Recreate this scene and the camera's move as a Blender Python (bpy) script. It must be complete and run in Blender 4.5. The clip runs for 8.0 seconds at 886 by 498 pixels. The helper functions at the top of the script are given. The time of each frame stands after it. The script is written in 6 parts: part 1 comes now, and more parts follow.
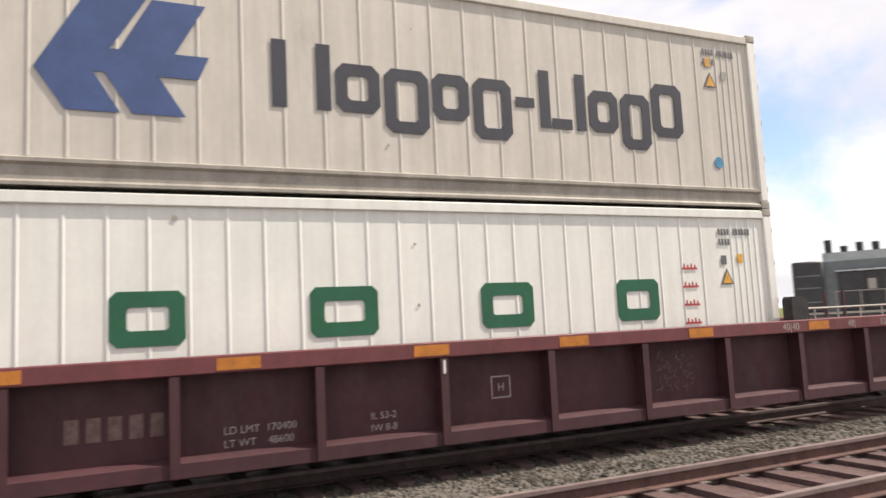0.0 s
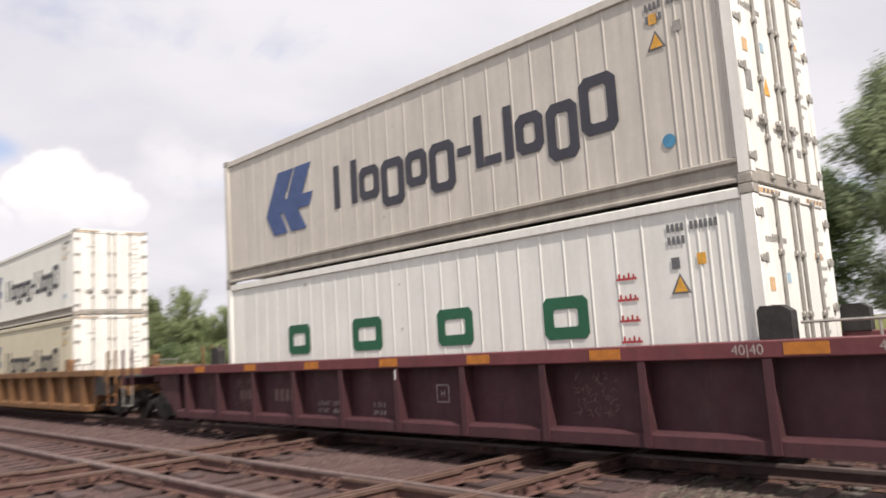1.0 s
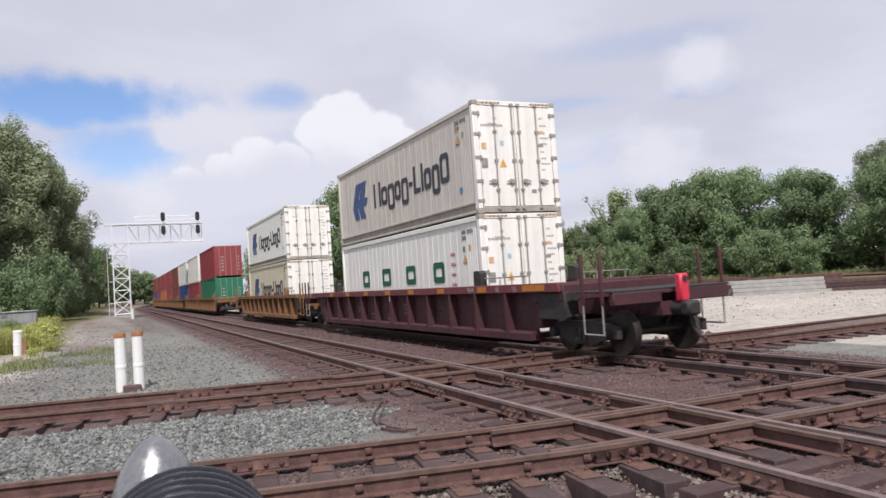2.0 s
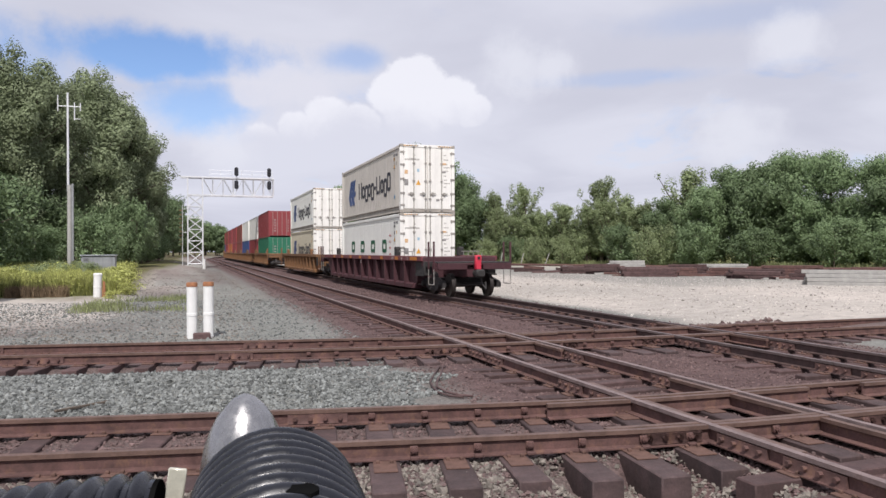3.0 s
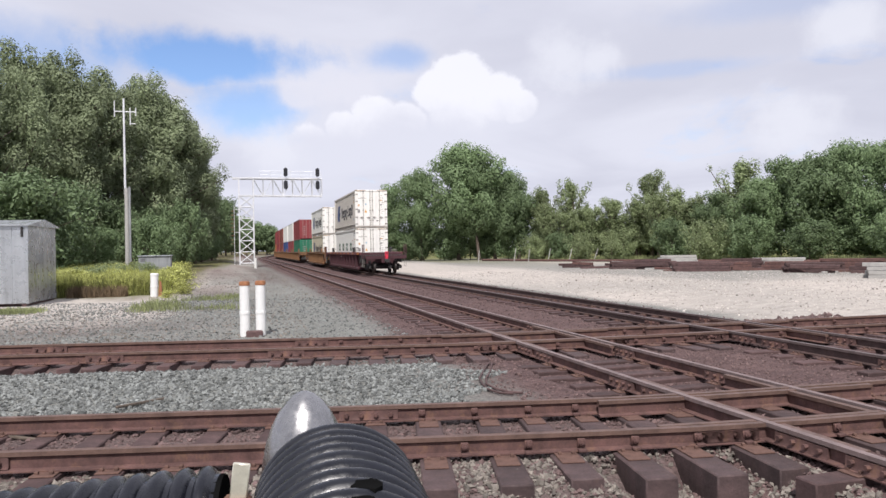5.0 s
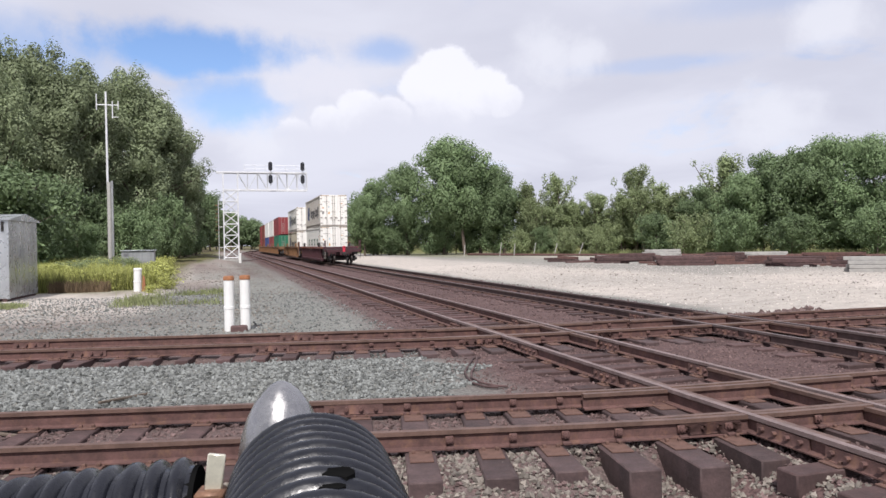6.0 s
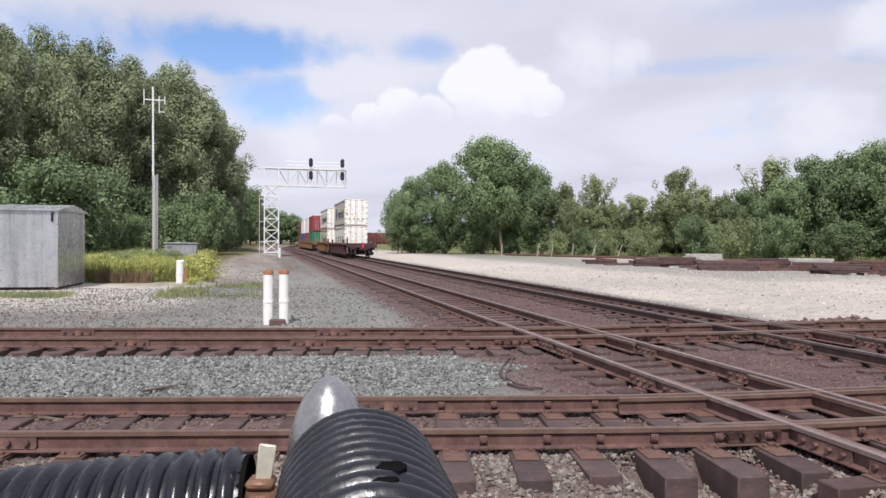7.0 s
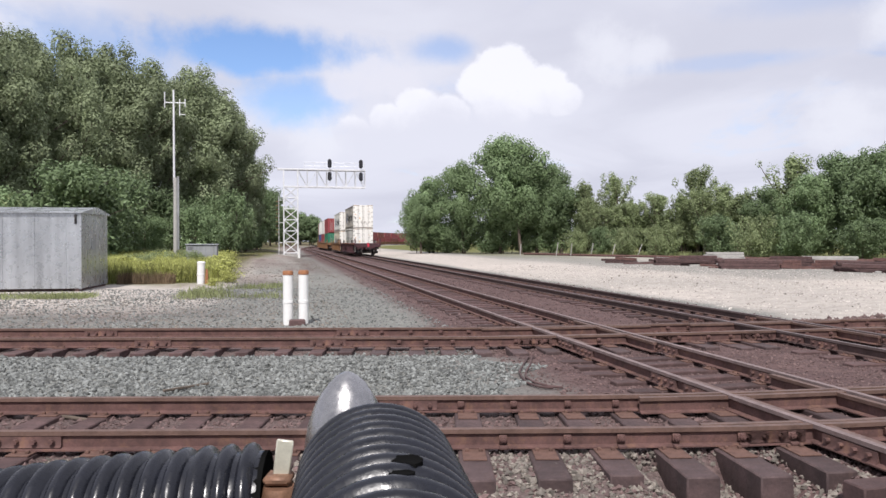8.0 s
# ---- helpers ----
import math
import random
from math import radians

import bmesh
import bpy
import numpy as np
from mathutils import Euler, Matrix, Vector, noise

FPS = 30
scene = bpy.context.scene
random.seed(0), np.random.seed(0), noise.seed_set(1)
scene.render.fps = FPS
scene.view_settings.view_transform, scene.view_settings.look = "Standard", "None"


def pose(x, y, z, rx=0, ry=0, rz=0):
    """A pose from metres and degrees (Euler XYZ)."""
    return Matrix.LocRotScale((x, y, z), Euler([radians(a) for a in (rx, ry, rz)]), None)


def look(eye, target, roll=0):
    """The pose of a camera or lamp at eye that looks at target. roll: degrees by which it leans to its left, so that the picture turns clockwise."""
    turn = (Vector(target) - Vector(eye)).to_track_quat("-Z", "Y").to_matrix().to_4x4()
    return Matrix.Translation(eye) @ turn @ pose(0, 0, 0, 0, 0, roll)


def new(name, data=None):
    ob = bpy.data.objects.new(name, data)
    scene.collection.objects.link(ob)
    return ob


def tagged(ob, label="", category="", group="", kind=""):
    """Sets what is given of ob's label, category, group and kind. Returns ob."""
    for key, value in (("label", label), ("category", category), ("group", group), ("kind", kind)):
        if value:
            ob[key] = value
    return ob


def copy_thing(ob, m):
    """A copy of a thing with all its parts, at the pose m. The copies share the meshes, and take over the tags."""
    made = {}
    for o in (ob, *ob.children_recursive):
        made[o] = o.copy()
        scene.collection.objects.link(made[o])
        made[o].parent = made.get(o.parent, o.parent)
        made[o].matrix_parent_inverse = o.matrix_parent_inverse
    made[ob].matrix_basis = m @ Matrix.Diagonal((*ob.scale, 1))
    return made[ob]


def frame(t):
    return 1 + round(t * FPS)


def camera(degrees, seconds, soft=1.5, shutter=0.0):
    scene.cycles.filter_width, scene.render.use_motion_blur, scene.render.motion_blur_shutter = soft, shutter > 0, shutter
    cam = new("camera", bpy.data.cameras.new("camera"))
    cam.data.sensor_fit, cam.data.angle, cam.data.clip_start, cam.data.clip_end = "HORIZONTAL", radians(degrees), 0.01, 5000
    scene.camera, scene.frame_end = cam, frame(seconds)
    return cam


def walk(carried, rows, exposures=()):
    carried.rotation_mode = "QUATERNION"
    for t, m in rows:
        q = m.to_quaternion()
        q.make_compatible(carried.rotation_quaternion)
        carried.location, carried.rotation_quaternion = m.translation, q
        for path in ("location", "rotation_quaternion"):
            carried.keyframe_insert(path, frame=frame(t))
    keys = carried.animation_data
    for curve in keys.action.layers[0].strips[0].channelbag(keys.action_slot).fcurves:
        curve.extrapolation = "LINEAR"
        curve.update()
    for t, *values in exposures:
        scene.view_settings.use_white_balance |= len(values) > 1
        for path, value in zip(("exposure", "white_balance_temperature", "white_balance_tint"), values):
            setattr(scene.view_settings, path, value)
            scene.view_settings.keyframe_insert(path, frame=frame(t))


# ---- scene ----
cam = camera(62.4, 8.0, soft=1.5, shutter=0.15)
PATH = [
    (0.0, pose(0.038, -0.004, 1.672, 95.85, 2.82, -114.73)),
    (0.1, pose(0.038, -0.004, 1.672, 96.08, 2.69, -110.11)),
    (0.2, pose(0.038, -0.004, 1.672, 94.61, 1.17, -104.20)),
    (0.3, pose(0.038, -0.004, 1.672, 94.35, 0.50, -96.60)),
    (0.4, pose(0.038, -0.004, 1.672, 96.53, 1.14, -85.50)),
    (0.5, pose(0.038, -0.004, 1.672, 94.86, -0.80, -78.77)),
    (0.6, pose(0.038, -0.004, 1.672, 95.66, -1.47, -69.66)),
    (0.7, pose(0.038, -0.004, 1.672, 94.88, 0.11, -63.60)),
    (0.8, pose(0.038, -0.004, 1.672, 97.28, 1.96, -57.51)),
    (0.9, pose(0.038, -0.004, 1.672, 97.73, 3.15, -52.40)),
    (1.0, pose(0.038, -0.004, 1.672, 97.15, 3.58, -44.68)),
    (1.1, pose(0.038, -0.004, 1.672, 94.68, 2.87, -38.80)),
    (1.2, pose(0.038, -0.004, 1.672, 94.62, 4.30, -32.66)),
    (1.3, pose(0.038, -0.004, 1.672, 95.38, 5.56, -28.78)),
    (1.4, pose(0.038, -0.004, 1.672, 95.89, 5.25, -26.56)),
    (1.5, pose(0.038, -0.004, 1.672, 94.35, 5.66, -25.87)),
    (1.6, pose(0.036, -0.003, 1.660, 93.01, 4.67, -27.50)),
    (1.7, pose(0.035, -0.002, 1.647, 92.97, 4.79, -26.53)),
    (2.8, pose(0.018, 0.006, 1.657, 90.03, 0.50, -20.21)),
    (3.0, pose(0.010, 0.005, 1.660, 90.13, 0.25, -19.25)),
    (3.5, pose(0.014, 0.004, 1.662, 89.36, -0.34, -17.74)),
    (4.0, pose(0.001, 0.009, 1.667, 89.57, -0.22, -15.31)),
    (4.5, pose(-0.001, 0.003, 1.665, 89.99, 0.67, -14.94)),
    (6.0, pose(0.011, 0.007, 1.655, 89.48, 0.98, -16.67)),
    (6.5, pose(0.006, 0.003, 1.657, 88.89, 0.16, -15.35)),
    (7.0, pose(-0.003, -0.003, 1.658, 89.41, -0.29, -13.76)),
    (7.5, pose(-0.001, -0.003, 1.655, 89.14, -0.07, -13.70)),
    (8.0, pose(-0.000, 0.000, 1.653, 89.40, 0.05, -12.30)),
]
EXPOSURES = [(0.0, 0.44, 7000, 12), (0.5, 0.22, 7100, 12), (1.0, 0.22, 6800, 13), (1.5, 0.10, 6500, 15), (2.2, -0.04, 6250, 14), (3.2, -0.04, 6250, 14), (4.2, 0.05, 6250, 14), (8.0, 0.09, 6250, 14)]
walk(cam, PATH, EXPOSURES)

# ---- world, sun, exposure ----
SUN_AZ, SUN_EL = 198.5, 52.0     # bearing from +Y clockwise, height, degrees
world = bpy.data.worlds.new("sky")
scene.world = world
world.use_nodes = True


def build_sky():
    nt = world.node_tree
    nt.nodes.clear()
    N, L = nt.nodes.new, nt.links.new
    out, bg = N("ShaderNodeOutputWorld"), N("ShaderNodeBackground")
    sky = N("ShaderNodeTexSky")
    sky.sky_type, sky.sun_disc = "NISHITA", False
    sky.sun_elevation, sky.sun_rotation = radians(SUN_EL), radians(SUN_AZ)
    sky.air_density, sky.dust_density, sky.ozone_density = 1.0, 0.4, 2.0
    dim = N("ShaderNodeMixRGB")
    dim.blend_type, dim.inputs[0].default_value = "MULTIPLY", 1.0
    dim.inputs[2].default_value = (0.118, 0.130, 0.148, 1)
    L(sky.outputs[0], dim.inputs[1])
    tc = N("ShaderNodeTexCoord")
    sep = N("ShaderNodeSeparateXYZ")
    L(tc.outputs["Generated"], sep.inputs[0])

    def m(op, a, b=None, c=None, clamp=False):
        n = N("ShaderNodeMath")
        n.operation, n.use_clamp = op, clamp
        for i, v in enumerate((a, b, c)):
            if v is None:
                continue
            if isinstance(v, (int, float)):
                n.inputs[i].default_value = v
            else:
                L(v, n.inputs[i])
        return n.outputs[0]
    az = m("MULTIPLY", m("ARCTAN2", sep.outputs[0], sep.outputs[1]), 57.2958)
    el = m("MULTIPLY", m("ARCSINE", sep.outputs[2]), 57.2958)
    # cloud deck in perspective: direction over height
    flat = m("DIVIDE", 1.0, m("ADD", m("MAXIMUM", sep.outputs[2], 0.0), 0.16))
    comb = N("ShaderNodeCombineXYZ")
    L(m("MULTIPLY", sep.outputs[0], flat), comb.inputs[0])
    L(m("MULTIPLY", sep.outputs[1], flat), comb.inputs[1])

    def nz(vec, scale, detail, rough, dist=0.0, off=(0, 0, 0)):
        mp = N("ShaderNodeMapping")
        mp.inputs["Location"].default_value = off
        L(vec, mp.inputs[0])
        n = N("ShaderNodeTexNoise")
        n.inputs["Scale"].default_value, n.inputs["Detail"].default_value = scale, detail
        n.inputs["Roughness"].default_value, n.inputs["Distortion"].default_value = rough, dist
        L(mp.outputs[0], n.inputs["Vector"])
        return n.outputs["Fac"]

    def ramp(v, lo, hi):
        n = N("ShaderNodeMapRange")
        n.interpolation_type = "SMOOTHSTEP"
        n.inputs["From Min"].default_value, n.inputs["From Max"].default_value = lo, hi
        L(v, n.inputs["Value"])
        return n.outputs[0]
    deck = nz(comb.outputs[0], 1.1, 8, 0.55, 0.3, (3.1, 0.7, 0))
    fine = nz(tc.outputs["Generated"], 9.0, 7, 0.6, 0.2)
    fine2 = nz(tc.outputs["Generated"], 26.0, 5, 0.6)

    warp = nz(tc.outputs["Generated"], 17.0, 6, 0.62, 0.25, (2.0, 1.0, 5.0))

    def oval(a, e, wa, we):
        # distance from an oval at bearing a, height e, in its own radii
        da = m("DIVIDE", m("SUBTRACT", az, a), wa)
        de = m("DIVIDE", m("SUBTRACT", el, e), we)
        return m("SQRT", m("ADD", m("MULTIPLY", da, da), m("MULTIPLY", de, de)))

    def blob(a, e, wa, we, edge):
        r = m("ADD", oval(a, e, wa, we), m("MULTIPLY", m("SUBTRACT", fine, 0.5), 1.7))
        r = m("ADD", r, m("MULTIPLY", m("SUBTRACT", fine2, 0.5), 0.8))
        return m("SUBTRACT", 1.0, ramp(r, 1.0 - edge, 1.0 + edge))

    def heap(lobes, lo, hi, rough):
        # a heaped cloud: round lobes joined, their rim broken by noise
        f = None
        for a, e, w in lobes:
            v = m("SUBTRACT", 1.0, oval(a, e, w, w * 0.86))
            f = v if f is None else m("MAXIMUM", f, v)
        f = m("ADD", f, m("MULTIPLY", m("SUBTRACT", warp, 0.5), rough))
        f = m("ADD", f, m("MULTIPLY", m("SUBTRACT", fine2, 0.5), rough * 0.45))
        return ramp(f, lo, hi)
    cover = ramp(deck, 0.20, 0.40)
    hole = blob(-2.6, 14.1, 8.0, 1.7, 0.5)
    hole = m("MAXIMUM", hole, m("MULTIPLY", blob(-14.0, 12.6, 8.0, 2.4, 0.7), 0.6))
    hole = m("MAXIMUM", hole, m("MULTIPLY", blob(12.4, 14.7, 2.6, 0.9, 0.7), 0.6))
    hole = m("MAXIMUM", hole, m("MULTIPLY", blob(33.0, 12.8, 5.0, 0.5, 0.7), 0.3))
    hole = m("MAXIMUM", hole, m("MULTIPLY", blob(41.0, 16.6, 7.0, 0.9, 0.8), 0.25))
    hole = m("MAXIMUM", hole, m("MULTIPLY", blob(139.0, 11.0, 7.0, 6.0, 0.7), 0.85))
    hole = m("MAXIMUM", hole, m("MULTIPLY", blob(1.2, 10.6, 4.2, 2.0, 0.6), 0.85))
    cover = m("MULTIPLY", cover, m("SUBTRACT", 1.0, m("MULTIPLY", hole, 0.95)))
    cover = m("MAXIMUM", cover, 0.04)
    haze = m("SUBTRACT", 1.0, ramp(el, 0.0, 11.0))
    cover = m("MAXIMUM", cover, m("MULTIPLY", haze, 0.75))
    big = heap(((17.4, 13.0, 2.5), (15.2, 12.0, 1.9), (19.8, 11.6, 2.2), (21.6, 10.8, 1.5), (10.4, 10.1, 2.0), (8.1, 9.3, 1.6), (12.8, 9.8, 1.8), (5.2, 8.4, 1.6), (17.0, 10.3, 2.4)), -0.08, 0.17, 1.0)
    mid = heap(((6.9, 12.7, 1.9), (4.5, 11.9, 1.5), (9.2, 12.2, 1.7)), -0.18, 0.42, 1.2)
    soft = heap(((25.0, 14.2, 2.2), (28.0, 14.0, 1.8), (44.5, 14.4, 2.0), (41.0, 8.0, 2.6), (2.8, 7.6, 2.0), (-20.0, 12.0, 3.0), (-26.0, 11.0, 4.0), (62.0, 9.0, 3.0), (139.0, 6.0, 4.0), (146.0, 8.0, 4.0), (135.0, 16.0, 3.0)), -0.6, 0.7, 1.9)
    grey = nz(comb.outputs[0], 0.9, 6, 0.5, 0.4, (9.0, 4.0, 0))
    tone = N("ShaderNodeMixRGB")
    L(ramp(grey, 0.36, 0.66), tone.inputs[0])
    tone.inputs[1].default_value, tone.inputs[2].default_value = (0.75, 0.76, 0.82, 1), (0.63, 0.64, 0.71, 1)
    mix = N("ShaderNodeMixRGB")
    L(cover, mix.inputs[0])
    L(dim.outputs[0], mix.inputs[1])
    L(tone.outputs[0], mix.inputs[2])
    mix1 = N("ShaderNodeMixRGB")
    L(m("MULTIPLY", soft, 0.75), mix1.inputs[0])
    L(mix.outputs[0], mix1.inputs[1])
    mix1.inputs[2].default_value = (0.82, 0.83, 0.87, 1)
    mixm = N("ShaderNodeMixRGB")
    L(m("MULTIPLY", mid, 0.8), mixm.inputs[0])
    L(mix1.outputs[0], mixm.inputs[1])
    mixm.inputs[2].default_value = (0.78, 0.78, 0.83, 1)
    mix2 = N("ShaderNodeMixRGB")
    L(mixm.outputs[0], mix2.inputs[1])
    shade = N("ShaderNodeMixRGB")
    big = m("MULTIPLY", big, m("ADD", 0.45, m("MULTIPLY", ramp(m("ADD", el, m("MULTIPLY", m("SUBTRACT", fine, 0.5), 5.0)), 7.5, 11.0), 0.55)))
    low = m("MULTIPLY", m("SUBTRACT", 1.0, ramp(m("ADD", el, m("MULTIPLY", m("SUBTRACT", fine, 0.5), 6.0)), 8.5, 12.0)), 0.8)
    L(m("MULTIPLY", big, 0.88), mix2.inputs[0])
    L(low, shade.inputs[0])
    shade.inputs[1].default_value, shade.inputs[2].default_value = (0.93, 0.93, 0.95, 1), (0.70, 0.71, 0.78, 1)
    L(shade.outputs[0], mix2.inputs[2])
    L(mix2.outputs[0], bg.inputs[0])
    bg.inputs[1].default_value = 1.0
    L(bg.outputs[0], out.inputs[0])


build_sky()
sun = new("sun", bpy.data.lights.new("sun", "SUN"))
sun.data.energy, sun.data.angle, sun.data.color = 4.6, radians(0.55), (1.0, 0.95, 0.87)
_a, _e = radians(SUN_AZ), radians(SUN_EL)
sun.matrix_world = look((math.sin(_a) * math.cos(_e) * 300, math.cos(_a) * math.cos(_e) * 300, math.sin(_e) * 300), (0, 0, 0))


# ---- materials ----
def mat(name, col, rough=0.6, metal=0.0, var=0.25, scale=6.0, bump=0.0, bscale=60.0, streak=0.0, dirt=None, dirt_amt=0.0, rand=0.0, island=0.0, spec=0.5, thin=0.0, wide=5.0):
    """A surface with tone variation at two scales, optional stains of a second colour, streaks and relief."""
    mt = bpy.data.materials.new(name)
    mt.use_nodes = True
    nt = mt.node_tree
    N, L = nt.nodes.new, nt.links.new
    b = nt.nodes["Principled BSDF"]
    b.inputs["Metallic"].default_value = metal
    b.inputs["Specular IOR Level"].default_value = spec
    tc = N("ShaderNodeTexCoord")

    def nz(s, d=5, r=0.6, st=None):
        n = N("ShaderNodeTexNoise")
        n.inputs["Scale"].default_value, n.inputs["Detail"].default_value, n.inputs["Roughness"].default_value = s, d, r
        if st:
            mp = N("ShaderNodeMapping")
            mp.inputs["Scale"].default_value = st
            L(tc.outputs["Object"], mp.inputs[0])
            L(mp.outputs[0], n.inputs["Vector"])
        else:
            L(tc.outputs["Object"], n.inputs["Vector"])
        return n.outputs["Fac"]

    def rng(v, a, b_, c, d):
        n = N("ShaderNodeMapRange")
        for k, x in zip(("From Min", "From Max", "To Min", "To Max"), (a, b_, c, d)):
            n.inputs[k].default_value = x
        L(v, n.inputs["Value"])
        return n.outputs[0]

    def mul(c, v):
        n = N("ShaderNodeMixRGB")
        n.blend_type, n.inputs[0].default_value = "MULTIPLY", 1.0
        L(c, n.inputs[1])
        L(v, n.inputs[2])
        return n.outputs[0]
    rgb = N("ShaderNodeRGB")
    rgb.outputs[0].default_value = (*col, 1)
    c = rgb.outputs[0]
    c = mul(c, rng(nz(scale), 0.3, 0.7, 1 - var, 1 + var * 0.6))
    c = mul(c, rng(nz(scale * 9, 3), 0.3, 0.7, 1 - var * 0.5, 1 + var * 0.3))
    if rand:
        oi = N("ShaderNodeObjectInfo")
        c = mul(c, rng(oi.outputs["Random"], 0, 1, 1 - rand, 1 + rand))
    if island:
        ge = N("ShaderNodeNewGeometry")
        c = mul(c, rng(ge.outputs["Random Per Island"], 0, 1, 1 - island, 1 + island))
    if dirt:
        mx = N("ShaderNodeMixRGB")
        f = nz(scale * 1.6, 7, 0.72, (1, 1, 0.3) if streak else None)
        L(rng(f, 0.66 - 0.30 * dirt_amt, 0.80 - 0.1 * dirt_amt, 0, min(1, 0.4 + dirt_amt)), mx.inputs[0])
        L(c, mx.inputs[1])
        mx.inputs[2].default_value = (*dirt, 1)
        c = mx.outputs[0]
    if streak:
        c = mul(c, rng(nz(wide, 5, 0.65, (1, 1, 0.06)), 0.35, 0.7, 1, 1 - streak))
    L(c, b.inputs["Base Color"])
    L(rng(nz(scale * 3), 0.3, 0.7, max(0.02, rough - 0.12), min(1, rough + 0.12)), b.inputs["Roughness"])
    if thin:
        tr, mx2 = N("ShaderNodeBsdfTranslucent"), N("ShaderNodeMixShader")
        L(c, tr.inputs[0])
        mx2.inputs[0].default_value = thin
        L(b.outputs[0], mx2.inputs[1])
        L(tr.outputs[0], mx2.inputs[2])
        L(mx2.outputs[0], nt.nodes["Material Output"].inputs[0])
    if bump:
        bp = N("ShaderNodeBump")
        bp.inputs["Strength"].default_value, bp.inputs["Distance"].default_value = 0.6, bump
        L(nz(bscale, 4), bp.inputs["Height"])
        L(bp.outputs[0], b.inputs["Normal"])
    return mt


